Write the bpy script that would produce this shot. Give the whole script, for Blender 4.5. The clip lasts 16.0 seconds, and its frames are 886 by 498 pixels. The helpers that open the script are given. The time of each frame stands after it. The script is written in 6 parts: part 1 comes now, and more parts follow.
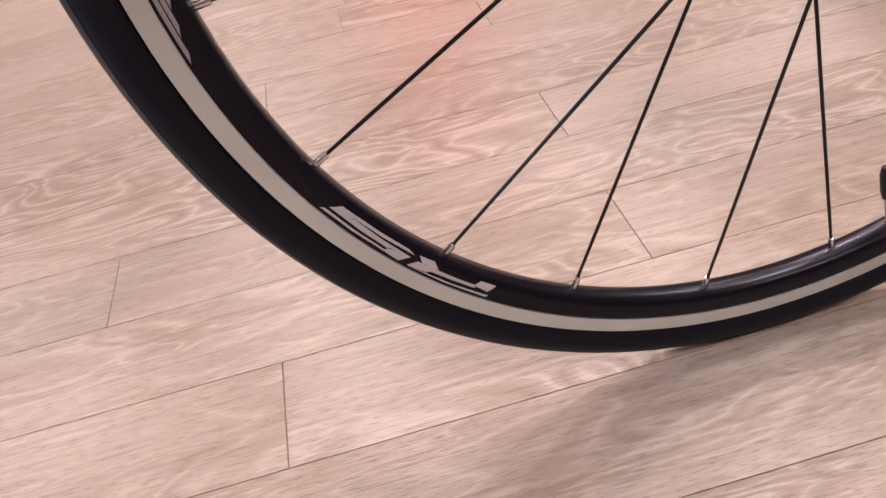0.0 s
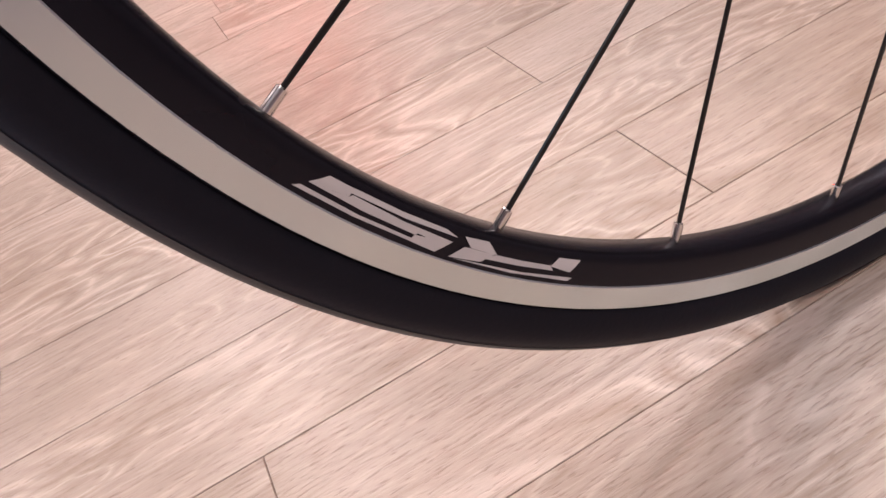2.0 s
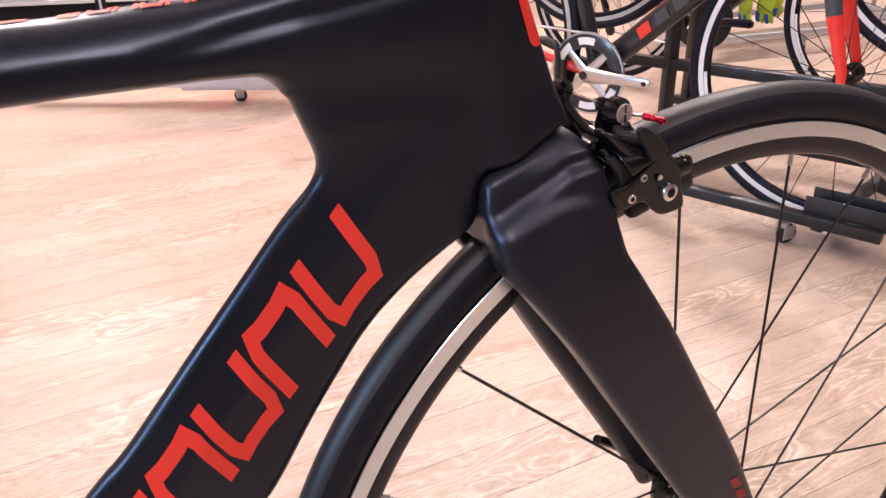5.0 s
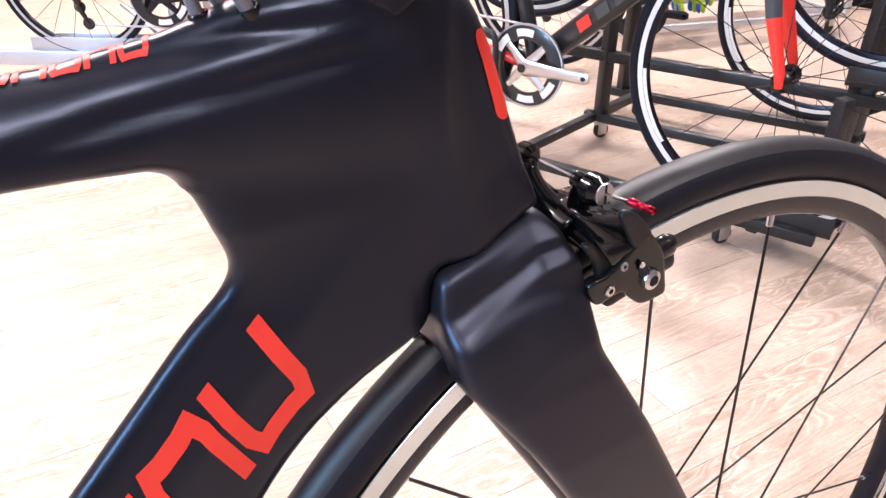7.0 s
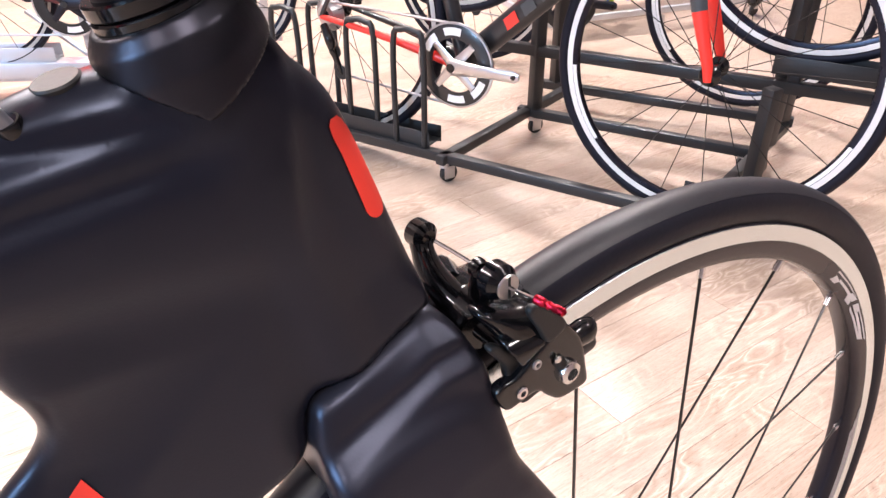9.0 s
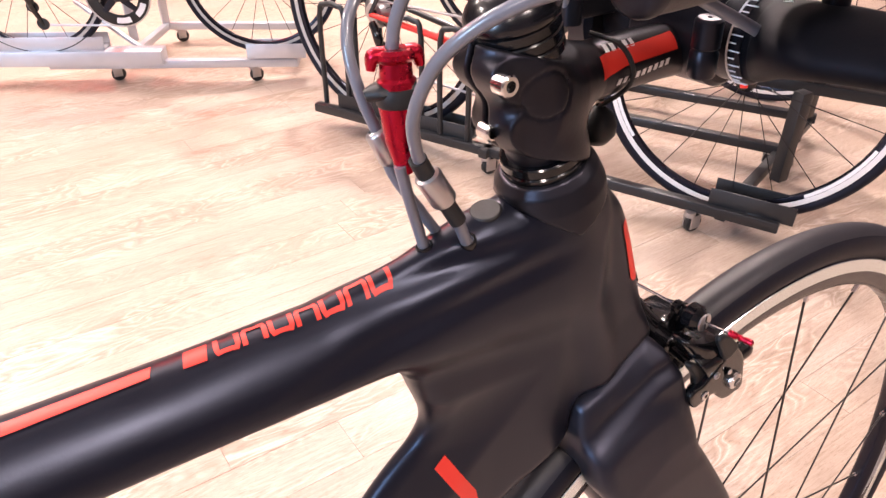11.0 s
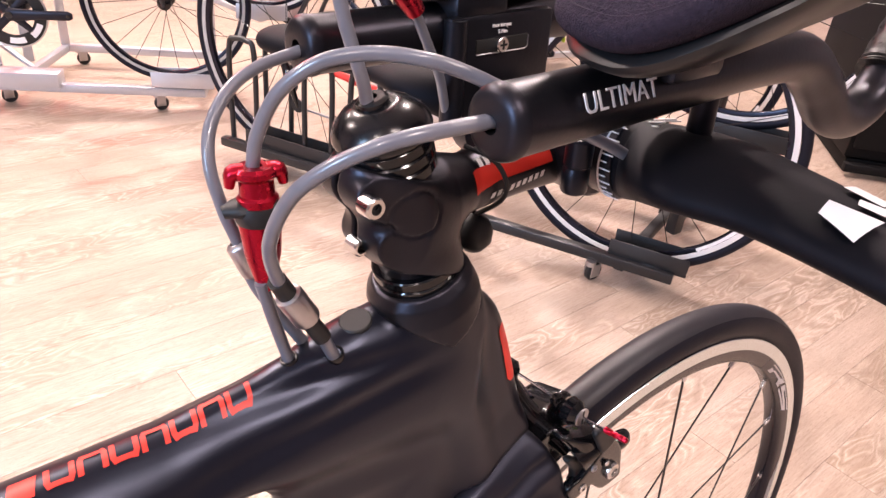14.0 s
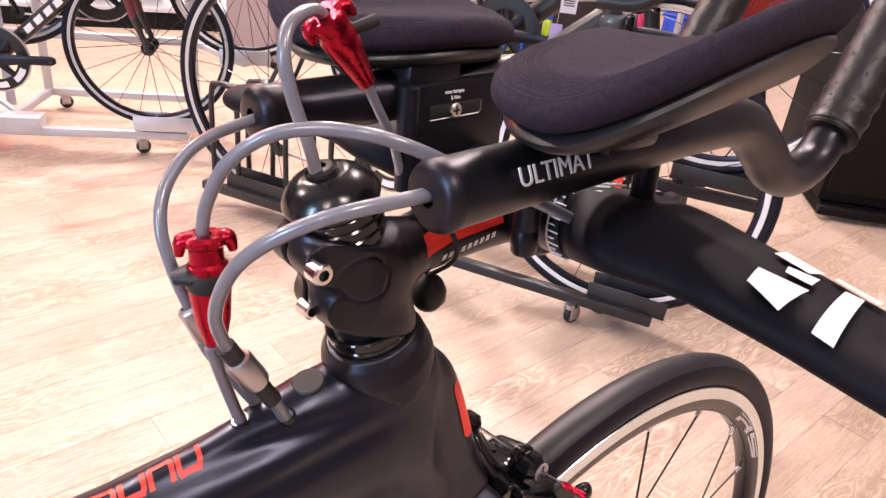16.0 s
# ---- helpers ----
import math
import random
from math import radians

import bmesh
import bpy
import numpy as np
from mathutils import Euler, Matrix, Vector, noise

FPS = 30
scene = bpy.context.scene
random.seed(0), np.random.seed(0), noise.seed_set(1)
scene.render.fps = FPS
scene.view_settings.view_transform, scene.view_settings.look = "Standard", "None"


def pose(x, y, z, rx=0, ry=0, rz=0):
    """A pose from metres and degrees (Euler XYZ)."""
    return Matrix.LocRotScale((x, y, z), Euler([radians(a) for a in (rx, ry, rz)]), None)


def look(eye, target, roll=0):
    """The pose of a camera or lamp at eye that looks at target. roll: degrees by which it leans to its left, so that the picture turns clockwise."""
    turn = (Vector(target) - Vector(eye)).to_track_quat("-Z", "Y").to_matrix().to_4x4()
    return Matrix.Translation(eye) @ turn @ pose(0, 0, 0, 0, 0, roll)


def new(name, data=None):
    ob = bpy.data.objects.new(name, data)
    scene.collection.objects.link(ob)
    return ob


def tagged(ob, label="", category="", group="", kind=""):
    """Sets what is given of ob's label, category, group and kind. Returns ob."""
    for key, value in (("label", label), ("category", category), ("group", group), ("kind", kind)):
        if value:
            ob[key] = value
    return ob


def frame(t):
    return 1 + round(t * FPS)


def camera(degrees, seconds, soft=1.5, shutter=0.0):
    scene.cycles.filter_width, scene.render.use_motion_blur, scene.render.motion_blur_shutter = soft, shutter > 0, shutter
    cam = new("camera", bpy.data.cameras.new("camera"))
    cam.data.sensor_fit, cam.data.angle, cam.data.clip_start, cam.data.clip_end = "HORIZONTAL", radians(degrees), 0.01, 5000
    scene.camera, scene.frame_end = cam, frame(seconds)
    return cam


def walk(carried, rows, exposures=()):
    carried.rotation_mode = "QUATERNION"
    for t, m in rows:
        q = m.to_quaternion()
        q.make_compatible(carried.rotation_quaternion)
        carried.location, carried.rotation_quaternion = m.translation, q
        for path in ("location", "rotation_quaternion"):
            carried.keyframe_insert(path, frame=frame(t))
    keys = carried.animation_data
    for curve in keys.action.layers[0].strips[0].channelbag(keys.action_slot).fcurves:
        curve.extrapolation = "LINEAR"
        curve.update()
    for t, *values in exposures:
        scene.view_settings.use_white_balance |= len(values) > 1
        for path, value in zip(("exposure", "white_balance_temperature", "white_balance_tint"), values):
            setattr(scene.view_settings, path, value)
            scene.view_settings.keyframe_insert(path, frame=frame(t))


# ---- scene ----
cam = camera(62.81, 16.0)
ROWS = [
    (0, -0.2119, -0.3323, 0.4056, 48.75, 9.64, -8.27),
    (0.5, -0.2377, -0.2876, 0.3449, 46.06, 12.29, -15.08),
    (1, -0.2620, -0.2414, 0.3112, 46.20, 15.44, -20.02),
    (1.5, -0.2651, -0.2147, 0.2967, 47.41, 16.17, -21.84),
    (2, -0.2609, -0.2127, 0.3025, 47.70, 15.81, -22.35),
    (2.5, -0.2638, -0.2375, 0.3525, 47.76, 14.97, -22.74),
    (3, -0.2800, -0.2452, 0.4436, 47.41, 13.30, -24.88),
    (3.5, -0.2799, -0.2718, 0.5535, 49.42, 12.15, -26.02),
    (4, -0.2772, -0.3287, 0.6733, 53.38, 8.45, -22.63),
    (4.5, -0.2912, -0.3365, 0.7565, 57.52, 5.02, -21.00),
    (5, -0.3201, -0.3131, 0.8144, 61.29, 2.24, -20.38),
    (5.2, -0.3263, -0.2951, 0.8279, 61.49, 1.16, -20.80),
    (7.3, -0.2765, -0.2154, 0.8325, 58.81, -0.42, -26.11),
    (7.5, -0.2605, -0.2021, 0.8259, 58.65, -0.48, -26.92),
    (8, -0.2342, -0.1800, 0.8159, 58.56, -0.51, -29.11),
    (8.2, -0.2283, -0.1744, 0.8135, 58.59, -0.71, -29.72),
    (10.3, -0.3258, -0.2033, 0.9143, 58.01, 1.36, -30.25),
    (10.5, -0.3444, -0.1925, 0.9152, 57.50, 0.41, -30.83),
    (11, -0.3778, -0.1913, 0.9338, 56.40, -0.35, -29.96),
    (11.5, -0.3967, -0.1717, 0.9276, 54.07, -1.66, -31.19),
    (12, -0.3970, -0.1499, 0.9079, 51.84, -3.45, -32.37),
    (12.5, -0.3932, -0.1433, 0.8989, 51.21, -4.49, -33.12),
    (13, -0.3914, -0.1466, 0.9046, 51.69, -4.71, -33.26),
    (13.5, -0.3756, -0.1611, 0.9307, 54.14, -4.57, -33.52),
    (14, -0.3524, -0.1798, 0.9567, 59.09, -5.23, -35.01),
    (14.5, -0.3421, -0.1855, 0.9704, 62.44, -5.58, -36.66),
    (15, -0.3411, -0.1875, 0.9732, 64.13, -5.54, -36.65),
    (15.5, -0.3423, -0.1865, 0.9717, 63.63, -5.58, -36.15),
    (16, -0.3434, -0.1880, 0.9686, 62.33, -5.71, -36.10),
]
walk(cam, [(t, pose(*p)) for t, *p in ROWS], [(0, -0.26, 6750, 10), (1.5, -0.13, 6650, 10), (3.0, -0.12, 6700, 10), (4.0, -0.16, 6700, 12), (4.6, 0.08, 6850, 12), (5.2, 0.42, 6750, 12), (7.3, 0.82, 6100, 3), (8.2, 0.85, 6100, 3), (10.3, 0.68, 6850, 10), (13.5, 0.60, 7050, 14), (14.2, 0.60, 6900, 14), (16, 0.62, 7000, 14)])

# ---- world and lamps: a windowless showroom under many ceiling spots ----
world = bpy.data.worlds.new("showroom")
scene.world = world
world.use_nodes = True
world.node_tree.nodes["Background"].inputs[0].default_value = (0.9, 0.85, 0.9, 1)
world.node_tree.nodes["Background"].inputs[1].default_value = 0.25


def area_lamp(name, x, y, z, w, d, watts, colour, target=None):
    data = bpy.data.lights.new(name, "AREA")
    data.shape, data.size, data.size_y = "RECTANGLE", w, d
    data.energy, data.color = watts, colour
    ob = new(name, data)
    ob.matrix_world = look((x, y, z), target or (x + 0.001, y, 0))
    return ob


WARM = (1.0, 0.87, 0.86)
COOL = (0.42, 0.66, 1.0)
for x in (-3.0, -0.95, 1.15, 3.2):
    area_lamp("ceiling_lamp", x, 3.07, 3.3, 0.26, 0.26, 92, WARM)
for x in (-2.6, -0.4, 1.8):
    area_lamp("ceiling_lamp", x, -1.6, 3.3, 0.4, 0.4, 38, WARM)
area_lamp("ceiling_lamp", 1.65, 1.3, 3.3, 0.25, 0.25, 45, WARM)
for x in (-1.5, 1.0, 3.5):
    area_lamp("ceiling_lamp", x, 5.6, 3.3, 0.4, 0.4, 60, WARM)
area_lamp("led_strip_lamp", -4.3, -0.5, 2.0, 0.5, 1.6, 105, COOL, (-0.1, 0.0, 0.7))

# ---- materials ----
def mat(name, colour=(0.5, 0.5, 0.5), rough=0.5, metal=0.0, spec=0.5, coat=0.0, bump=0.0, scale=200.0, vary=0.0, vscale=12.0, rvary=0.0, aniso=0.0, tint=None):
    m = bpy.data.materials.new(name)
    m.use_nodes = True
    nt = m.node_tree
    b = nt.nodes["Principled BSDF"]
    b.inputs["Base Color"].default_value = (*colour, 1)
    b.inputs["Roughness"].default_value = rough
    b.inputs["Metallic"].default_value = metal
    b.inputs["Specular IOR Level"].default_value = spec
    b.inputs["Coat Weight"].default_value = coat
    b.inputs["Coat Roughness"].default_value = 0.08
    b.inputs["Anisotropic"].default_value = aniso
    if tint:
        b.inputs["Specular Tint"].default_value = (*tint, 1)
    co = nt.nodes.new("ShaderNodeTexCoord")
    if bump:
        n = nt.nodes.new("ShaderNodeTexNoise")
        n.inputs["Scale"].default_value, n.inputs["Detail"].default_value = scale, 6
        bp = nt.nodes.new("ShaderNodeBump")
        bp.inputs["Strength"].default_value, bp.inputs["Distance"].default_value = bump, 0.001
        nt.links.new(co.outputs["Object"], n.inputs["Vector"])
        nt.links.new(n.outputs["Fac"], bp.inputs["Height"])
        nt.links.new(bp.outputs["Normal"], b.inputs["Normal"])
    if vary or rvary:
        n = nt.nodes.new("ShaderNodeTexNoise")
        n.inputs["Scale"].default_value, n.inputs["Detail"].default_value = vscale, 5
        nt.links.new(co.outputs["Object"], n.inputs["Vector"])
        if vary:
            mx = nt.nodes.new("ShaderNodeMix")
            mx.data_type = "RGBA"
            mx.inputs["A"].default_value = (*[c * (1 - vary) for c in colour], 1)
            mx.inputs["B"].default_value = (*[min(1, c * (1 + vary)) for c in colour], 1)
            nt.links.new(n.outputs["Fac"], mx.inputs["Factor"])
            nt.links.new(mx.outputs["Result"], b.inputs["Base Color"])
        if rvary:
            mr = nt.nodes.new("ShaderNodeMapRange")
            mr.inputs["To Min"].default_value, mr.inputs["To Max"].default_value = max(0.02, rough - rvary), min(1, rough + rvary)
            nt.links.new(n.outputs["Fac"], mr.inputs["Value"])
            nt.links.new(mr.outputs["Result"], b.inputs["Roughness"])
    return m


def emit(name, colour, strength):
    m = mat(name, colour)
    b = m.node_tree.nodes["Principled BSDF"]
    b.inputs["Emission Color"].default_value, b.inputs["Emission Strength"].default_value = (*colour, 1), strength
    return m


CARBON = mat("matte_black_carbon", (0.0040, 0.0040, 0.0072), 0.33, spec=0.50, bump=0.05, scale=900, vary=0.25, vscale=20, rvary=0.08, tint=(0.66, 0.74, 1.0))
FORK = mat("matte_fork_carbon", (0.0086, 0.0084, 0.0120), 0.37, spec=0.50, bump=0.05, scale=900, vary=0.25, vscale=20, rvary=0.08, tint=(0.70, 0.74, 1.0))
GLOSS = mat("gloss_black", (0.004, 0.004, 0.005), 0.13, spec=0.45, coat=0.15, bump=0.02, scale=300, rvary=0.06)
SATIN = mat("satin_black", (0.0055, 0.0054, 0.0065), 0.34, spec=0.38, bump=0.06, scale=500, vary=0.25, rvary=0.08, tint=(0.80, 0.78, 1.0))
WINGM = mat("dull_black_bar", (0.0046, 0.0044, 0.0058), 0.62, spec=0.16, bump=0.06, scale=500, vary=0.25, rvary=0.06, tint=(0.85, 0.83, 1.0))
PLASTIC = mat("black_plastic", (0.012, 0.012, 0.013), 0.5, spec=0.4, bump=0.06, scale=700, vary=0.2)
RUBBER = mat("tyre_rubber", (0.0050, 0.0054, 0.0090), 0.55, spec=0.28, bump=0.12, scale=500, vary=0.3, vscale=18, rvary=0.08, tint=(0.80, 0.78, 1.0))
TREAD = mat("tyre_tread", (0.0125, 0.0126, 0.0180), 0.46, spec=0.46, bump=0.10, scale=700, vary=0.3, vscale=25, rvary=0.08)
GREYPRINT = mat("grey_print", (0.34, 0.32, 0.33), 0.4, vary=0.08, vscale=80)
RIMBLACK = mat("rim_black", (0.0048, 0.0045, 0.0072), 0.26, spec=0.36, bump=0.02, scale=300, vary=0.2, rvary=0.06, tint=(0.80, 0.78, 1.0))
TRACK = mat("brake_track", (0.80, 0.90, 0.97), 0.22, metal=1.0, vary=0.10, vscale=25, rvary=0.10, bump=0.03, scale=1200)
STEEL = mat("polished_steel", (0.75, 0.74, 0.73), 0.18, metal=1.0, rvary=0.08, vscale=200)
BRUSHED = mat("brushed_aluminium", (0.5, 0.49, 0.5), 0.34, metal=1.0, rvary=0.1, vscale=300, bump=0.05, scale=900)
SPOKE = mat("spoke_black", (0.007, 0.006, 0.007), 0.3, spec=0.4)
RED = mat("red_paint", (0.72, 0.035, 0.022), 0.45, vary=0.06, vscale=30, bump=0.03, scale=800)
REDANO = mat("red_anodised", (0.42, 0.010, 0.030), 0.28, metal=0.9, rvary=0.08, vscale=150, bump=0.03, scale=600)
CABLE = mat("grey_cable_housing", (0.15, 0.155, 0.185), 0.28, spec=0.7, coat=0.25, vary=0.15, vscale=80, bump=0.04, scale=700)
WHITE = mat("white_print", (0.8, 0.79, 0.8), 0.5, vary=0.04, vscale=60)
DECAL = mat("silver_decal", (0.6, 0.58, 0.6), 0.4, vary=0.08, vscale=80)
FOAM = mat("foam_fabric", (0.025, 0.0188, 0.0305), 0.95, spec=0.15, bump=0.9, scale=1500, vary=0.5, vscale=500)
SHELL = mat("armrest_shell", (0.012, 0.0115, 0.0125), 0.38, spec=0.36, bump=0.05, scale=60, rvary=0.08, vary=0.25)
TAPE = mat("bar_tape", (0.0085, 0.0080, 0.0088), 0.40, spec=0.38, bump=0.5, scale=260, vary=0.2, vscale=50)
RACKBLACK = mat("black_powder_coat", (0.012, 0.0125, 0.0145), 0.42, bump=0.15, scale=600, vary=0.25)
RACKGREY = mat("galvanised_steel", (0.55, 0.56, 0.6), 0.38, metal=0.6, vary=0.1, vscale=15, rvary=0.1, bump=0.05)
WALLM = mat("wall_paint", (0.42, 0.38, 0.4), 0.8, vary=0.06, vscale=3, bump=0.1, scale=80)
DARKWALL = mat("dark_wall", (0.03, 0.028, 0.03), 0.7, vary=0.2, vscale=3, bump=0.1, scale=80)
CEIL = mat("ceiling_paint", (0.6, 0.58, 0.58), 0.9, vary=0.05, vscale=4, bump=0.1, scale=60)


def wood_material():
    m = bpy.data.materials.new("pale_oak_planks")
    m.use_nodes = True
    nt = m.node_tree
    N, K = nt.nodes, nt.links
    b = N["Principled BSDF"]
    co, info = N.new("ShaderNodeTexCoord"), N.new("ShaderNodeObjectInfo")
    off = N.new("ShaderNodeVectorMath")
    off.operation = "SCALE"
    off.inputs["Scale"].default_value = 37.0
    comb = N.new("ShaderNodeCombineXYZ")
    K.new(info.outputs["Random"], comb.inputs[0])
    K.new(info.outputs["Random"], comb.inputs[1])
    K.new(comb.outputs[0], off.inputs[0])
    add = N.new("ShaderNodeVectorMath")
    K.new(co.outputs["Object"], add.inputs[0])
    K.new(off.outputs[0], add.inputs[1])

    def noise_of(sx, sy, detail, dist=0.0, rough=0.55):
        mp = N.new("ShaderNodeMapping")
        mp.inputs["Scale"].default_value = (sx, sy, 1)
        K.new(add.outputs[0], mp.inputs["Vector"])
        n = N.new("ShaderNodeTexNoise")
        n.inputs["Scale"].default_value, n.inputs["Detail"].default_value = 1.0, detail
        n.inputs["Distortion"].default_value, n.inputs["Roughness"].default_value = dist, rough
        K.new(mp.outputs[0], n.inputs["Vector"])
        return n.outputs["Fac"]

    def ramp(fac, stops):
        r = N.new("ShaderNodeValToRGB")
        while len(r.color_ramp.elements) < len(stops):
            r.color_ramp.elements.new(0.5)
        for e, (p, c) in zip(r.color_ramp.elements, stops):
            e.position, e.color = p, (*c, 1)
        K.new(fac, r.inputs[0])
        return r.outputs[0]

    def mix(kind, f, a, c):
        x = N.new("ShaderNodeMix")
        x.data_type, x.blend_type = "RGBA", kind
        if hasattr(f, "node"):
            K.new(f, x.inputs["Factor"])
        else:
            x.inputs["Factor"].default_value = f
        K.new(a, x.inputs["A"])
        K.new(c, x.inputs["B"])
        return x.outputs["Result"]

    broad = noise_of(2.2, 8, 3, 1.0)
    cloud = noise_of(1.1, 5, 3, 0.6)
    # cathedral figure: level lines of a slow noise, pale along their rims
    slow = noise_of(5.5, 19, 2, 0.9, 0.45)
    level = N.new("ShaderNodeMath")
    level.operation = "MULTIPLY"
    level.inputs[1].default_value = 17.0
    K.new(slow, level.inputs[0])
    fold = N.new("ShaderNodeMath")
    fold.operation = "PINGPONG"
    fold.inputs[1].default_value = 1.0
    K.new(level.outputs[0], fold.inputs[0])
    fine = noise_of(12, 300, 5, 0.5, 0.7)
    streak = noise_of(3.5, 80, 4, 0.8, 0.65)
    pores = noise_of(85, 620, 2, 0.3, 0.55)
    base = ramp(broad, [(0.28, (0.374, 0.290, 0.231)), (0.5, (0.424, 0.334, 0.272)), (0.72, (0.466, 0.376, 0.316))])
    where = ramp(cloud, [(0.43, (0.04, 0.04, 0.04)), (0.61, (1.0, 1.0, 1.0))])
    rim = ramp(fold.outputs[0], [(0.0, (0.78, 0.72, 0.67)), (0.40, (0.92, 0.90, 0.87)), (0.70, (1.0, 1.0, 1.0)), (0.86, (1.19, 1.22, 1.24)), (1.0, (1.27, 1.31, 1.34))])
    grain = ramp(fine, [(0.36, (0.70, 0.64, 0.58)), (0.47, (0.97, 0.97, 0.97)), (0.56, (1.04, 1.04, 1.05)), (0.67, (1.28, 1.32, 1.35))])
    lines = ramp(streak, [(0.36, (0.82, 0.78, 0.75)), (0.50, (1, 1, 1)), (0.64, (1.10, 1.11, 1.13))])
    c = mix("MULTIPLY", where, base, rim)
    c = mix("MULTIPLY", 0.58, c, grain)
    c = mix("MULTIPLY", 0.12, c, lines)
    c = mix("MULTIPLY", 0.70, c, ramp(pores, [(0.30, (0.62, 0.56, 0.52)), (0.42, (0.96, 0.95, 0.94)), (0.60, (1.03, 1.03, 1.03)), (0.72, (1.15, 1.16, 1.17))]))
    tone = ramp(info.outputs["Random"], [(0.0, (0.90, 0.88, 0.87)), (1.0, (1.04, 1.04, 1.05))])
    c = mix("MULTIPLY", 1.0, c, tone)
    K.new(c, b.inputs["Base Color"])
    rr = N.new("ShaderNodeMapRange")
    rr.inputs["To Min"].default_value, rr.inputs["To Max"].default_value = 0.27, 0.38
    K.new(fine, rr.inputs["Value"])
    K.new(rr.outputs[0], b.inputs["Roughness"])
    b.inputs["Specular IOR Level"].default_value = 0.5
    dash = N.new("ShaderNodeMapRange")
    dash.inputs["From Min"].default_value, dash.inputs["From Max"].default_value = 0.32, 0.48
    K.new(pores, dash.inputs["Value"])
    hm = N.new("ShaderNodeMath")
    hm.operation = "ADD"
    K.new(fine, hm.inputs[0])
    K.new(dash.outputs[0], hm.inputs[1])
    bp = N.new("ShaderNodeBump")
    bp.inputs["Strength"].default_value, bp.inputs["Distance"].default_value = 0.36, 0.0006
    K.new(hm.outputs[0], bp.inputs["Height"])
    K.new(bp.outputs[0], b.inputs["Normal"])
    return m


WOOD = wood_material()
JOINT = mat("plank_joint", (0.27, 0.205, 0.165), 0.8, vary=0.2)
# near-black colour standing in for the shade inside holes, slots and sockets
RECESS_SHADE = mat("recess_shade_black", (0.004, 0.004, 0.004), 0.7, vary=0.2)

# ---- mesh helpers ----
def smooth(me, on=True):
    me.polygons.foreach_set("use_smooth", [on] * len(me.polygons))


def mesh_of(name, bm, m, flat=False):
    me = bpy.data.meshes.new(name)
    bmesh.ops.recalc_face_normals(bm, faces=bm.faces)
    bm.to_mesh(me)
    bm.free()
    me.materials.append(m)
    if not flat:
        smooth(me)
        me.set_sharp_from_angle(angle=radians(38))
    return me


def part(name, bm, m, parent=None, label="", flat=False):
    """Links a bmesh (or a ready mesh) as one mesh object under a thing."""
    me = bm if isinstance(bm, bpy.types.Mesh) else mesh_of(name, bm, m, flat)
    ob = new(name, me)
    ob.parent = parent
    return tagged(ob, label) if label else ob


def empty(name, parent=None, m=None, **tags):
    ob = new(name)
    ob.empty_display_size = 0.05
    ob.parent = parent
    if m is not None:
        ob.matrix_basis = m
    return tagged(ob, **tags)


def smooth_path(pts, per=8):
    """Catmull-Rom through the points."""
    p = [Vector(q) for q in pts]
    p = [2 * p[0] - p[1]] + p + [2 * p[-1] - p[-2]]
    out = []
    for i in range(1, len(p) - 2):
        for k in range(per):
            t = k / per
            a, b, c, d = p[i - 1], p[i], p[i + 1], p[i + 2]
            out.append(0.5 * (2 * b + (c - a) * t + (2 * a - 5 * b + 4 * c - d) * t * t + (3 * b - a - 3 * c + d) * t ** 3))
    return out + [p[-2]]


def loft(bm, rings, closed=False):
    """Skins rings of equal length; ends are capped."""
    vs = [[bm.verts.new(p) for p in r] for r in rings]
    n = len(vs[0])
    for a, b in zip(vs, vs[1:] + ([vs[0]] if closed else [])):
        for i in range(n):
            j = (i + 1) % n
            bm.faces.new((a[i], a[j], b[j], b[i]))
    if not closed:
        bm.faces.new(vs[0][::-1])
        bm.faces.new(vs[-1])
    return bm


def tube(pts, r, seg=12, bm=None, r2=None, per=0, up=(0, 0, 1), power=2.0):
    """A tube along points; r may be a list; r2: half-width across 'up' when oval."""
    bm = bm or bmesh.new()
    p = smooth_path(pts, per) if per else [Vector(q) for q in pts]
    n = len(p)

    def val(v, i):
        if isinstance(v, (int, float)):
            return v
        f = i / (n - 1) * (len(v) - 1)
        k = min(int(f), len(v) - 2)
        return v[k] + (v[k + 1] - v[k]) * (f - k)

    rings, side = [], None
    for i, q in enumerate(p):
        d = (p[min(i + 1, n - 1)] - p[max(i - 1, 0)]).normalized()
        if side is None:
            side = d.cross(Vector(up))
            if side.length < 1e-3:
                side = d.cross(Vector((1, 0, 0)))
        side = (side - d * side.dot(d)).normalized()
        top = side.cross(d)
        a, b = val(r, i), val(r if r2 is None else r2, i)
        ring = []
        for k in range(seg):
            c, s = math.cos(2 * math.pi * k / seg), math.sin(2 * math.pi * k / seg)
            c, s = math.copysign(abs(c) ** (2 / power), c), math.copysign(abs(s) ** (2 / power), s)
            ring.append(q + side * (b * c) + top * (a * s))
        rings.append(ring)
    return loft(bm, rings)


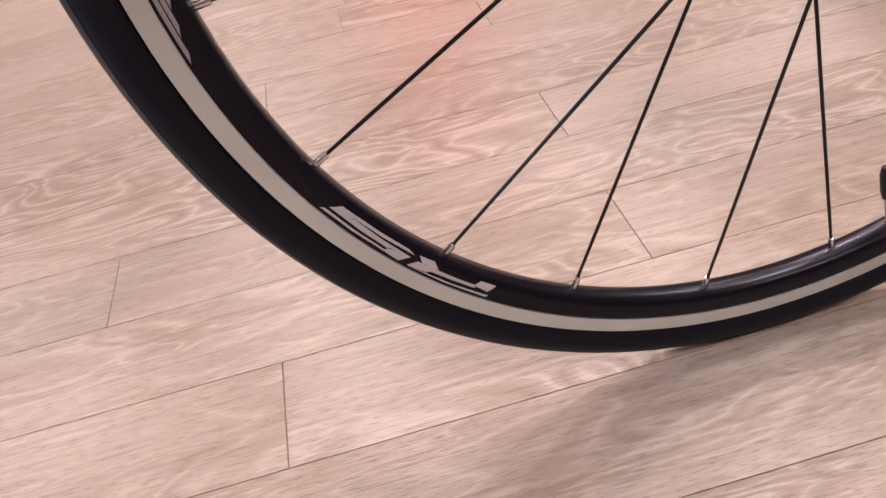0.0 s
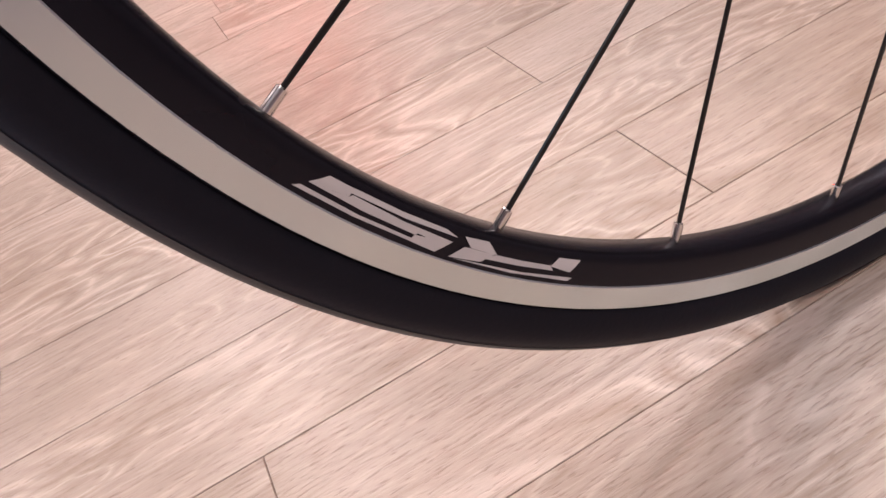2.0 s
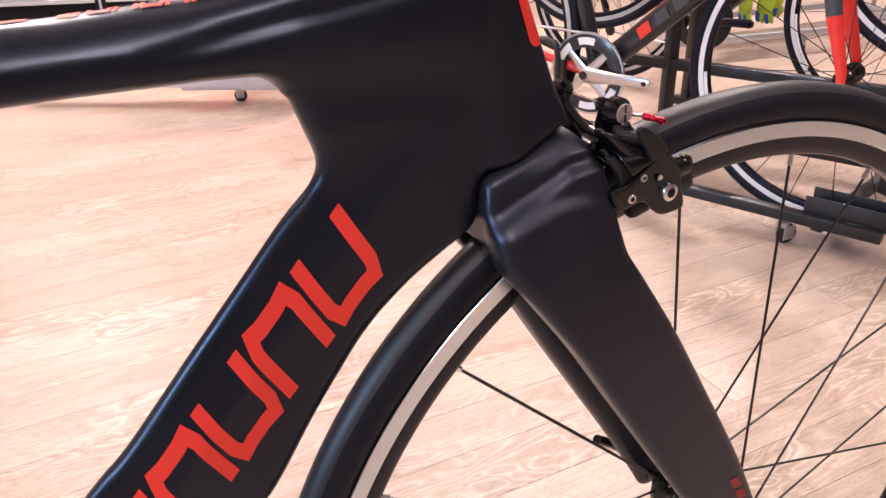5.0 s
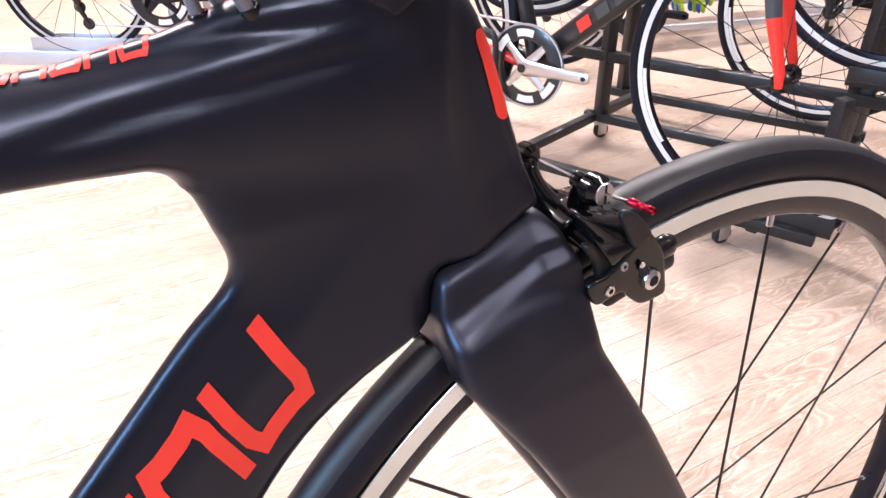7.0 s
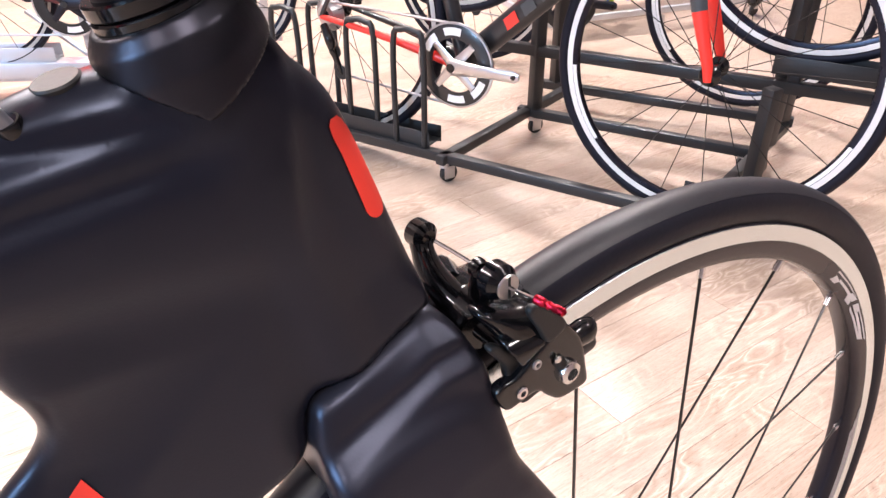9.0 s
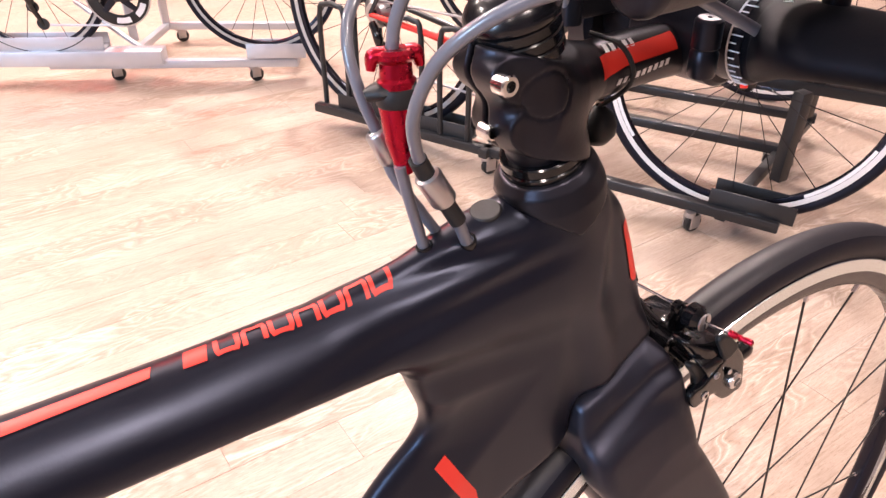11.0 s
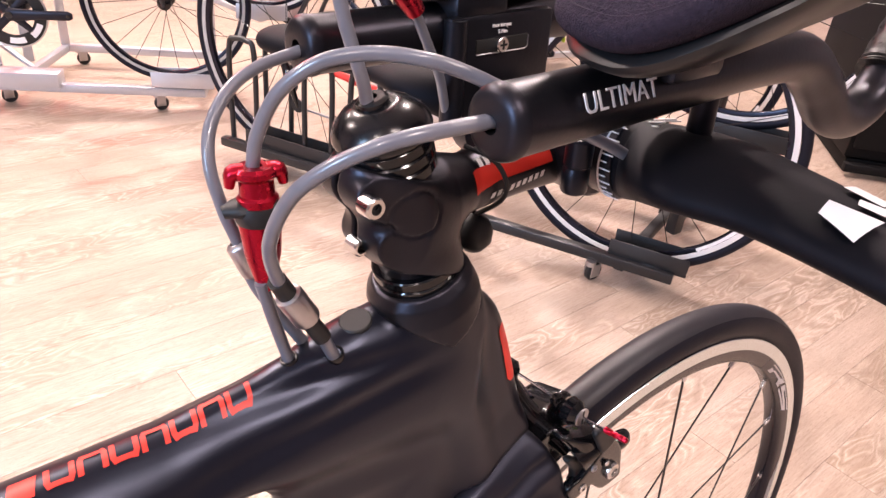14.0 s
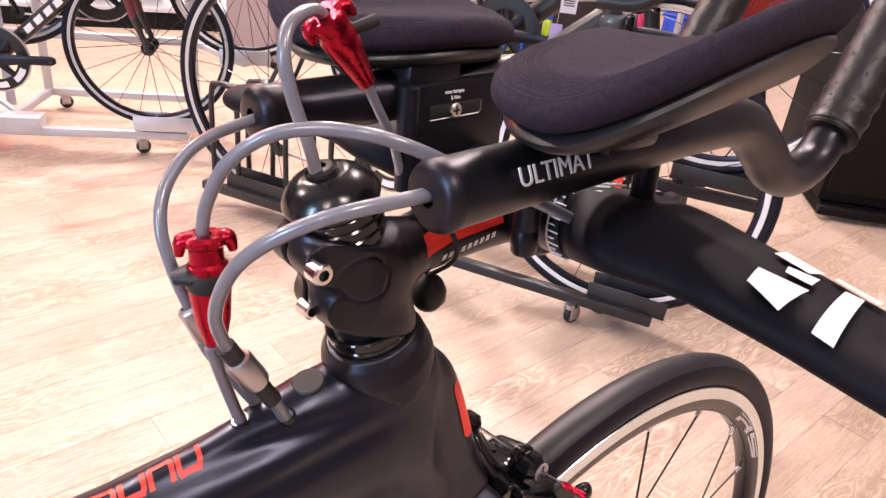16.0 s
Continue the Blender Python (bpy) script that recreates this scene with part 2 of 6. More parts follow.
def revolve(profile, seg=48, origin=(0, 0, 0), axis=(0, 1, 0), bm=None, closed=True, arc=(0, 360)):
    """Profile of (radius, along) turned round an axis. closed: the profile is a loop."""
    bm = bm or bmesh.new()
    o, a = Vector(origin), Vector(axis).normalized()
    u = a.cross(Vector((0, 0, 1)))
    if u.length < 1e-3:
        u = Vector((1, 0, 0))
    u.normalize()
    w = a.cross(u)
    full = abs(arc[1] - arc[0]) >= 360
    cols = []
    for k in range(seg if full else seg + 1):
        t = radians(arc[0] + (arc[1] - arc[0]) * k / seg)
        e = u * math.cos(t) + w * math.sin(t)
        cols.append([bm.verts.new(o + e * max(r, 1e-5) + a * h) for r, h in profile])
    n = len(profile)
    for i in range(len(cols) if full else len(cols) - 1):
        p, q = cols[i], cols[(i + 1) % len(cols)]
        for k in range(n if closed else n - 1):
            l = (k + 1) % n
            bm.faces.new((p[k], q[k], q[l], p[l]))
    if not full and closed:
        bm.faces.new(cols[0])
        bm.faces.new(cols[-1][::-1])
    return bm


def disc(r, h, origin, axis, seg=24, bevel=0.0, bm=None, bore=0.0):
    """A bevelled short cylinder from origin along axis."""
    b = bevel
    prof = [(bore, 0), (r - b, 0), (r, b), (r, h - b), (r - b, h), (bore, h)]
    return revolve(prof, seg, origin, axis, bm, closed=bore > 0)


def box(w, d, h, centre=(0, 0, 0), bevel=0.0, bm=None, m=None):
    b2 = bmesh.new()
    bmesh.ops.create_cube(b2, size=1)
    bmesh.ops.scale(b2, vec=(w, d, h), verts=b2.verts)
    if bevel:
        bmesh.ops.bevel(b2, geom=b2.edges[:], offset=bevel, segments=2, profile=0.5, affect="EDGES")
    if m is not None:
        bmesh.ops.transform(b2, matrix=m, verts=b2.verts)
    bmesh.ops.translate(b2, vec=centre, verts=b2.verts)
    if bm is None:
        return b2
    return merge(bm, b2)


def merge(bm, other):
    me = bpy.data.meshes.new("tmp")
    other.to_mesh(me)
    other.free()
    bm.from_mesh(me)
    bpy.data.meshes.remove(me)
    return bm


def beam(a, b, w, h, bevel=0.003, bm=None):
    """A square bar from a to b."""
    a, b = Vector(a), Vector(b)
    d = b - a
    q = d.to_track_quat("X", "Z").to_matrix().to_4x4()
    return box(d.length, w, h, (a + b) / 2, bevel, bm, q)


# Signed-distance solids, skinned by surface nets: for moulded carbon and cast parts.
def poly_dist(x, z, outline):
    """Signed distance in the plane to a closed outline."""
    p = np.array(outline, float)
    q = np.roll(p, -1, 0)
    best, inside = np.full(np.shape(x), 1e9), np.zeros(np.shape(x), bool)
    for (ax, az), (bx, bz) in zip(p, q):
        ex, ez = bx - ax, bz - az
        t = np.clip(((x - ax) * ex + (z - az) * ez) / (ex * ex + ez * ez + 1e-12), 0, 1)
        best = np.minimum(best, np.hypot(x - ax - t * ex, z - az - t * ez))
        cross = (az > z) != (bz > z)
        inside ^= cross & (x < ax + (z - az) / (bz - az + 1e-15) * ex)
    return np.where(inside, -best, best)


def curve2(pts, per=4):
    """A smooth closed outline through points of the plane."""
    p = np.array(pts, float)
    out = []
    for i in range(len(p)):
        a, b, c, d = p[i - 1], p[i], p[(i + 1) % len(p)], p[(i + 2) % len(p)]
        for k in range(per):
            t = k / per
            out.append(0.5 * (2 * b + (c - a) * t + (2 * a - 5 * b + 4 * c - d) * t * t + (3 * b - a - 3 * c + d) * t ** 3))
    return out


def extruded(d2, across, r):
    a, b = d2 + r, across + r
    return np.minimum(np.maximum(a, b), 0) + np.hypot(np.maximum(a, 0), np.maximum(b, 0)) - r


def smin(a, b, k):
    h = np.clip(0.5 + 0.5 * (b - a) / k, 0, 1)
    return b + (a - b) * h - k * h * (1 - h)


def net(f, lo, hi, step, name, m):
    """The mesh of f = 0 in a box."""
    lo, hi = np.array(lo), np.array(hi)
    n = np.ceil((hi - lo) / step).astype(int) + 1
    ax = [lo[i] + step * np.arange(n[i]) for i in range(3)]
    g = np.meshgrid(*ax, indexing="ij")
    v = f(*g)
    s = v < 0
    c = [s[i:n[0] - 1 + i, j:n[1] - 1 + j, k:n[2] - 1 + k] for i in (0, 1) for j in (0, 1) for k in (0, 1)]
    tot = sum(a.astype(int) for a in c)
    act = (tot > 0) & (tot < 8)
    idx = -np.ones(act.shape, int)
    idx[act] = np.arange(act.sum())
    P = np.zeros((act.sum(), 3))
    W = np.zeros(act.sum())
    cells = np.argwhere(act)
    corner = [np.array(o) for o in ((0, 0, 0), (0, 0, 1), (0, 1, 0), (0, 1, 1), (1, 0, 0), (1, 0, 1), (1, 1, 0), (1, 1, 1))]
    vals = [v[tuple((cells + o).T)] for o in corner]
    for a in range(8):
        for b in range(a + 1, 8):
            if np.abs(corner[a] - corner[b]).sum() == 1:
                on = (vals[a] < 0) != (vals[b] < 0)
                t = np.where(on, vals[a] / (vals[a] - vals[b] + 1e-20), 0)[:, None]
                P += np.where(on[:, None], corner[a] + t * (corner[b] - corner[a]), 0)
                W += on
    P = lo + step * (cells + P / W[:, None])
    for _ in range(3):
        e = step * 0.05
        val = f(*P.T)
        grad = np.stack([f(*(P + e * d).T) - val for d in np.eye(3)], 1) / e
        P -= np.clip((val / np.maximum((grad ** 2).sum(1), 0.05))[:, None] * grad, -step, step) * 0.8
    quads = []
    for d in range(3):
        o = np.eye(3, dtype=int)
        sl = [slice(1, n[i] - 1) if i != d else slice(0, n[i] - 1) for i in range(3)]
        a = s[tuple(sl)]
        sl2 = list(sl)
        sl2[d] = slice(1, n[d])
        b = s[tuple(sl2)]
        e1, e2 = o[(d + 1) % 3], o[(d + 2) % 3]
        for flip in (0, 1):
            w = np.argwhere((a & ~b) if not flip else (~a & b))
            if not len(w):
                continue
            base = w + np.array([1 if i != d else 0 for i in range(3)])
            q = [idx[tuple((base - k).T)] for k in (0 * e1, e1, e1 + e2, e2)]
            quads.append(np.stack(q if flip else q[::-1], 1))
    quads = np.concatenate(quads)
    me = bpy.data.meshes.new(name)
    me.from_pydata(P.tolist(), [], quads.tolist())
    me.update()
    me.materials.append(m)
    smooth(me)
    return me


def strokes(quads, place, m, name, parent, f=None, along=None, lift=0.0004, cells=(10, 3), label=""):
    """Flat print made of four-cornered strokes, laid on a surface: place() gives a point, f pulls it on to a solid along a direction."""
    bm = bmesh.new()
    for quad in quads:
        a, b, c, d = [np.array(p, float) for p in quad]
        nu, nv = cells
        grid = []
        for i in range(nu + 1):
            for j in range(nv + 1):
                u, w = i / nu, j / nv
                grid.append(place(*((a * (1 - u) + b * u) * (1 - w) + (d * (1 - u) + c * u) * w)))
        P = np.array(grid, float)
        if f is not None:
            D = np.array(along, float)
            start = P.copy()
            for _ in range(60):
                P += D * np.clip(f(*P.T), -0.01, 0.01)[:, None] * 0.9
                P = np.where(np.linalg.norm(P - start, axis=1)[:, None] > 0.06, start + D * 0.06, P)
            P -= D * lift
        vs = [bm.verts.new(p) for p in P]
        for i in range(nu):
            for j in range(nv):
                k = i * (nv + 1) + j
                bm.faces.new((vs[k], vs[k + nv + 1], vs[k + nv + 2], vs[k + 1]))
    return part(name, bm, m, parent, label)


def lettering(text, size, m, matrix, name, parent, label="", depth=0.0002, track=1.0):
    cu = bpy.data.curves.new(name, "FONT")
    cu.body, cu.size, cu.extrude, cu.space_character = text, size, depth, track
    tmp = new("tmp", cu)
    dg = bpy.context.evaluated_depsgraph_get()
    me = bpy.data.meshes.new_from_object(tmp.evaluated_get(dg))
    bpy.data.objects.remove(tmp)
    me.transform(matrix)
    me.materials.clear()
    me.materials.append(m)
    me.name = name
    return part(name, me, m, parent, label)

# ---- the room ----
floor = empty("floor", kind="structure", label="pale oak-look plank floor with dark joints and a satin sheen", category="floor")
bm = bmesh.new()
box(12.28, 12.98, 0.1, (0.25, 0.60, -0.0512), 0, bm)
part("subfloor", bm, JOINT, floor, flat=True)
PLANK_W, PLANK_L, PLANK_TURN = 0.0965, 1.2, 4.2
plank_m = pose(-0.0526, 0.0751, 0, 0, 0, PLANK_TURN)


def plank_mesh(length, name):
    bm = box(length - 0.0007, PLANK_W - 0.0005, 0.006, (0, 0, -0.003), 0)
    top = [e for e in bm.edges if all(v.co.z > -0.001 for v in e.verts)]
    bmesh.ops.bevel(bm, geom=top, offset=0.0003, segments=1, affect="EDGES")
    return mesh_of(name, bm, WOOD, True)


def build_planks():
    whole = plank_mesh(PLANK_L, "plank")
    rng = random.Random(5)
    known = {-1: -0.30, 0: 0.0, 2: 0.0, 5: 0.0, 1: -0.45, 3: 0.5, 4: -0.3, -2: 0.35, -3: -0.1}
    far = []
    for row in range(-68, 76):
        start = known.get(row, rng.uniform(-0.6, 0.6))
        for k in range(-6, 7):
            u, w = start + (k + 0.5) * PLANK_L, (row + 0.5) * PLANK_W
            c = plank_m @ Vector((u, w, 0))
            near = -6 < row < 22 and -2.0 < c.x < 3.2
            if near:
                ob = new("plank", whole)
                ob.parent = floor
                ob.matrix_basis = plank_m @ pose(u, w, 0)
            else:
                far.append((u, w))
    return far


far_planks = build_planks()


def build_far_planks(spots):
    bm = bmesh.new()
    for u, w in spots:
        a, b = PLANK_L / 2 - 0.0005, PLANK_W / 2 - 0.0003
        ends = [plank_m @ Vector((u + i * a, w + j * b, 0)) for i, j in ((-1, -1), (1, -1), (1, 1), (-1, 1))]
        ends = [Vector((min(max(p.x, -5.8), 6.3), min(max(p.y, -5.8), 7.0), 0)) for p in ends]
        if abs((ends[1] - ends[0]).x) < 0.02 or abs((ends[2] - ends[1]).y) < 0.02:
            continue
        f = bm.faces.new([bm.verts.new(p) for p in ends])
        low = [bm.verts.new(v.co - Vector((0, 0, 0.005))) for v in f.verts]
        for i in range(4):
            bm.faces.new((f.verts[i], low[i], low[(i + 1) % 4], f.verts[(i + 1) % 4]))
    me = mesh_of("plank_field", bm, WOOD, True)
    tagged(part("plank_field", me, WOOD, floor), kind="stuff")


build_far_planks(far_planks)

# ---- the bicycle in front ----
# Built in its own frame: x ahead, y to its left, the frame's plane y = 0. The bar, fork and wheel are turned about the steerer.
bike = empty("triathlon_bicycle", m=Matrix.Translation((0, 0, 0.0057)) @ pose(0, 0, 0, -1.279, -0.2223, 0), label="matte black carbon triathlon bicycle with red decals standing on the floor", category="bicycle")
STEER_AT, STEER_AXIS = Vector((-0.230, 0, 0.865)), Vector((-math.cos(radians(71.5)), 0, math.sin(radians(71.5))))
STEER = Matrix.Translation(STEER_AT) @ Matrix.Rotation(radians(6.0), 4, STEER_AXIS) @ Matrix.Translation(-STEER_AT)
AX_AT, AX = Vector((-0.2247, 0, 0.858)), Vector((-0.2874, 0, 0.9578))


def on_axis(z, x=0.0, y=0.0):
    """A point at height z on the steerer's line, moved by x along the bike and y across."""
    t = (z - AX_AT.z) / AX.z
    return AX_AT + AX * t + Vector((x, y, 0))


def steered(ob):
    ob.matrix_basis = STEER
    return ob


# frame: down tube and head panel as one inflated outline, blended with the top tube
FRAME_LINE = curve2([
    (-0.1815, 0.7845), (-0.1740, 0.7785), (-0.1645, 0.768), (-0.1565, 0.750), (-0.146, 0.720), (-0.138, 0.697), (-0.1350, 0.6830), (-0.1395, 0.6815), (-0.150, 0.6760),
    (-0.163, 0.6712), (-0.175, 0.6675), (-0.1835, 0.6645), (-0.1875, 0.657), (-0.1882, 0.6455), (-0.1920, 0.6375), (-0.2040, 0.6285), (-0.2250, 0.6120), (-0.25, 0.587), (-0.2675, 0.566),
    (-0.2914, 0.5345), (-0.3135, 0.502), (-0.330, 0.485), (-0.3547, 0.4590), (-0.3934, 0.4145), (-0.46, 0.338), (-0.53, 0.257), (-0.56, 0.245), (-0.60, 0.262),
    (-0.605, 0.30), (-0.577, 0.331), (-0.4255, 0.5065), (-0.3842, 0.5472), (-0.3438, 0.5920), (-0.3119, 0.6272), (-0.2861, 0.6558), (-0.2710, 0.6705),
    (-0.2660, 0.6820), (-0.2698, 0.6980), (-0.2745, 0.7130), (-0.2790, 0.7230), (-0.281, 0.746), (-0.262, 0.7655), (-0.236, 0.7772), (-0.205, 0.7822)], 4)
TT_X = [-0.80, -0.60, -0.45, -0.36, -0.31, -0.285, -0.262, -0.235, -0.205, -0.18]
TT_Z = [0.738, 0.7415, 0.7443, 0.7446, 0.7452, 0.7468, 0.7485, 0.7512, 0.751, 0.747]
TT_H = [0.0151, 0.0151, 0.0151, 0.0151, 0.0166, 0.0198, 0.0230, 0.0270, 0.028, 0.027]
TT_W = [0.0210, 0.0212, 0.0214, 0.0212, 0.0208, 0.0204, 0.0200, 0.0190, 0.0180, 0.015]


def frame_solid(x, y, z):
    y = y - 0.05 * np.minimum(0, x + 0.29)
    d2 = poly_dist(x, z, FRAME_LINE)
    wide = np.interp(x, [-0.6, -0.4, -0.355, -0.29, -0.262, -0.235, -0.20, -0.165, -0.135], [0.0240, 0.0175, 0.0165, 0.0155, 0.0145, 0.0145, 0.0158, 0.0118, 0.0080])
    back = (x + 0.4985) * -0.737 + (z - 0.3485) * 0.675
    wide = wide * (1 - (1 - np.interp(back, [0.020, 0.050], [1.0, 0.36])) * np.interp(z, [0.665, 0.70], [1, 0]))
    soft = 0.0135 + (np.interp(z - 0.45 * (x + 0.16), [0.676, 0.704], [0.0030, 0.0135]) - 0.0135) * np.interp(x, [-0.245, -0.195], [0, 1])
    wide = wide + np.interp(z - 0.45 * (x + 0.16), [0.672, 0.700], [0.0028, 0]) * np.interp(x, [-0.185, -0.168], [0, 1])
    soft = np.where(z < 0.72, np.minimum(soft, np.interp(x, [-0.30, -0.255], [0.0085, 0.0135])), soft)
    panel = extruded(d2, np.abs(y) - wide, np.minimum(soft, wide * 0.96))
    zc, hh, hw = np.interp(x, TT_X, TT_Z), np.interp(x, TT_X, TT_H), np.interp(x, TT_X, TT_W)
    hw = hw * (1 - np.where(z < zc, 0.17, 0.30) * np.clip((z - zc) / hh, -1, 1))
    n = np.where(z < zc, 2.7, 1.95)
    top = ((np.abs(y) / hw) ** n + (np.abs(z - zc) / hh) ** n + 1e-9) ** (1 / n)
    top = (top - 1) * np.minimum(hh, hw) * 0.9
    top = np.maximum(top, x + 0.185)
    ax = -0.2247 - (z - 0.858) * 0.30
    head = np.hypot((x - ax) * 0.958, y) - np.interp(z, [0.66, 0.70, 0.77, 0.79], [0.0150, 0.0155, 0.0178, 0.0192])
    head = np.maximum(np.maximum(head, z - 0.785 - (x - ax) * 0.3), d2)
    flute = np.exp(-((z - 0.7655 - (x + 0.28) * 0.08) / 0.0036) ** 2) * np.interp(x, [-0.33, -0.29, -0.235, -0.205], [0, 1, 1, 0]) * np.interp(np.abs(y), [0.004, 0.010], [0, 1])
    low = np.exp(-((z - 0.7500 - (x + 0.28) * 0.14) / 0.0042) ** 2) * np.interp(x, [-0.335, -0.30, -0.225, -0.195], [0, 1, 1, 0]) * np.interp(np.abs(y), [0.004, 0.010], [0, 1])
    both = smin(smin(panel, top, 0.012), head, 0.006) + 0.0024 * flute + 0.0018 * low
    seat = np.hypot((x + 0.585 + (z - 0.28) * 0.30) * 0.958, y) - 0.018
    seat = np.maximum(np.maximum(seat, z - 0.80), 0.27 - z)
    return smin(both, seat, 0.012)


frame_part = part("frame", net(frame_solid, (-0.78, -0.036, 0.23), (-0.12, 0.036, 0.81), 0.0026, "frame", CARBON), CARBON, bike, "matte black moulded carbon frame")

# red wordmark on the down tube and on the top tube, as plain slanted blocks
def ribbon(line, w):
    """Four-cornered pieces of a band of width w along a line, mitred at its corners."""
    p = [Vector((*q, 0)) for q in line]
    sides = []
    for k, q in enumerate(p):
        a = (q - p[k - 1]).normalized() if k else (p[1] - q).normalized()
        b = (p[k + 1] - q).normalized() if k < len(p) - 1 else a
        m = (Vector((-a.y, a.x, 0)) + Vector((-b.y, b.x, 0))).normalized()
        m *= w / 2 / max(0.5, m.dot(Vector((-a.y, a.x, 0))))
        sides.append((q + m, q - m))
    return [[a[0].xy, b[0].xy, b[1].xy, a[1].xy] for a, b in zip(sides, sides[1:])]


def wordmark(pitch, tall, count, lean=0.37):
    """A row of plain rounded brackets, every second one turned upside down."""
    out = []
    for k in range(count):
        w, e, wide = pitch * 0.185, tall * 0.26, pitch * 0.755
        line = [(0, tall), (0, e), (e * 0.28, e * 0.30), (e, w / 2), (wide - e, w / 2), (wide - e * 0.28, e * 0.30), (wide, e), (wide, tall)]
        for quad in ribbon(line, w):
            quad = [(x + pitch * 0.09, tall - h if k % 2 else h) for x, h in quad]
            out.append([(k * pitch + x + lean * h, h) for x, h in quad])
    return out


DOWN_AT, DOWN_D, DOWN_N = Vector((-0.4985, 0, 0.3485)), Vector((0.675, 0, 0.737)), Vector((-0.737, 0, 0.675))
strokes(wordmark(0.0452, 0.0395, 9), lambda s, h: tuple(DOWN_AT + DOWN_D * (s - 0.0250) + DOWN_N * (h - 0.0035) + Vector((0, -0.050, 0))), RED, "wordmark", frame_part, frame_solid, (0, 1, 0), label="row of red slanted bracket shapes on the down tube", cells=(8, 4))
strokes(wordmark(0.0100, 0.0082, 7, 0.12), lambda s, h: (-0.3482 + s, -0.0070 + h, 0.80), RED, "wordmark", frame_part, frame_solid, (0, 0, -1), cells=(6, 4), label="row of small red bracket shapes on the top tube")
strokes([[(-0.3592, -0.0075), (-0.3510, -0.0075), (-0.3492, 0.0010), (-0.3574, 0.0010)]], lambda s, h: (s, h, 0.80), RED, "emblem", frame_part, frame_solid, (0, 0, -1), cells=(8, 8), label="red slanted block emblem")
strokes([[(-0.60, -0.0245), (-0.3700, -0.0066), (-0.3685, -0.0010), (-0.60, -0.0180)]], lambda s, h: (s, h, 0.80), RED, "stripe", frame_part, frame_solid, (0, 0, -1), cells=(60, 6), label="red painted stripe on the top tube")
for side in (-1, 1):
    band = [(0.7215, 0.0050, 0.0068), (0.7218, 0.0038, 0.0080), (0.7225, 0.0026, 0.0092), (0.7236, 0.0016, 0.0101), (0.7252, 0.0008, 0.0106), (0.7285, 0.0004, 0.0103), (0.745, 0.0004, 0.0096), (0.7525, 0.0006, 0.0092), (0.7562, 0.0014, 0.0082), (0.7580, 0.0028, 0.0062)]
    front = lambda z: np.interp(z, [0.70, 0.720, 0.750, 0.768, 0.79], [-0.1388, -0.1462, -0.1568, -0.1648, -0.1728])
    strokes([[(a[0], a[1]), (b[0], b[1]), (b[0], b[2]), (a[0], a[2])] for a, b in zip(band, band[1:])], lambda z, h: (front(z + 0.003) - h * 0.85, side * 0.035, z + 0.003), RED, "stripe", frame_part, frame_solid, (0, -side, 0), cells=(8, 8), label="red painted panel on the head tube's flank")

# plug in the top tube and the cable ports
def surface_z(x, y):
    """The height of the frame's upper side over a point of the plan."""
    z = np.linspace(0.74, 0.80, 601)
    inside = frame_solid(np.full(601, x), np.full(601, y), z) < 0
    return float(z[inside].max())


part("port_plug", disc(0.0066, 0.0045, (-0.2335, -0.0005, surface_z(-0.2335, -0.0005) - 0.0044), (-0.22, -0.10, 0.95), 28, 0.0006), PLASTIC, bike, "round black plastic plug")

# cone-shaped headset cover with a pointed skirt on each side
def collar_solid(x, y, z):
    ax = -0.2247 - (z - 0.858) * 0.30
    r = np.hypot((x - ax) * 0.958, y)
    cone = r - np.interp(z - (x - ax) * 0.3, [0.76, 0.772, 0.785, 0.7925, 0.7965], [0.0236, 0.0242, 0.0236, 0.0216, 0.0186])
    skirt = (0.7715 + np.abs(x - ax + 0.004) * 0.62) - z
    return np.maximum(np.maximum(cone, skirt * 0.85), z - 0.7965 - (x - ax) * 0.3)


part("headset_cover", net(collar_solid, (-0.24, -0.03, 0.755), (-0.155, 0.03, 0.812), 0.0011, "headset_cover", SATIN), SATIN, bike, "satin black cone-shaped headset cover")

# fork
BLADE_LINE = curve2([
    (-0.128, 0.643), (-0.1130, 0.612), (-0.0995, 0.588), (-0.0815, 0.556), (-0.0633, 0.5215), (-0.035, 0.4665), (-0.0185, 0.433), (-0.001, 0.3927), (0.010, 0.362), (0.014, 0.336),
    (0.006, 0.321), (-0.010, 0.320), (-0.020, 0.337), (-0.028, 0.3520), (-0.0525, 0.3960), (-0.0785, 0.4400), (-0.1205, 0.5110), (-0.1475, 0.5575), (-0.1645, 0.583), (-0.184, 0.613), (-0.189, 0.630), (-0.184, 0.640), (-0.15, 0.648)], 4)
CROWN_LINE = curve2([(-0.1895, 0.640), (-0.1885, 0.655), (-0.1855, 0.6620), (-0.175, 0.6660), (-0.163, 0.6700), (-0.150, 0.6750), (-0.1415, 0.6785), (-0.1350, 0.6790), (-0.1285, 0.6730), (-0.1235, 0.6630), (-0.1195, 0.648), (-0.117, 0.625), (-0.120, 0.600), (-0.15, 0.59), (-0.183, 0.612)], 4)


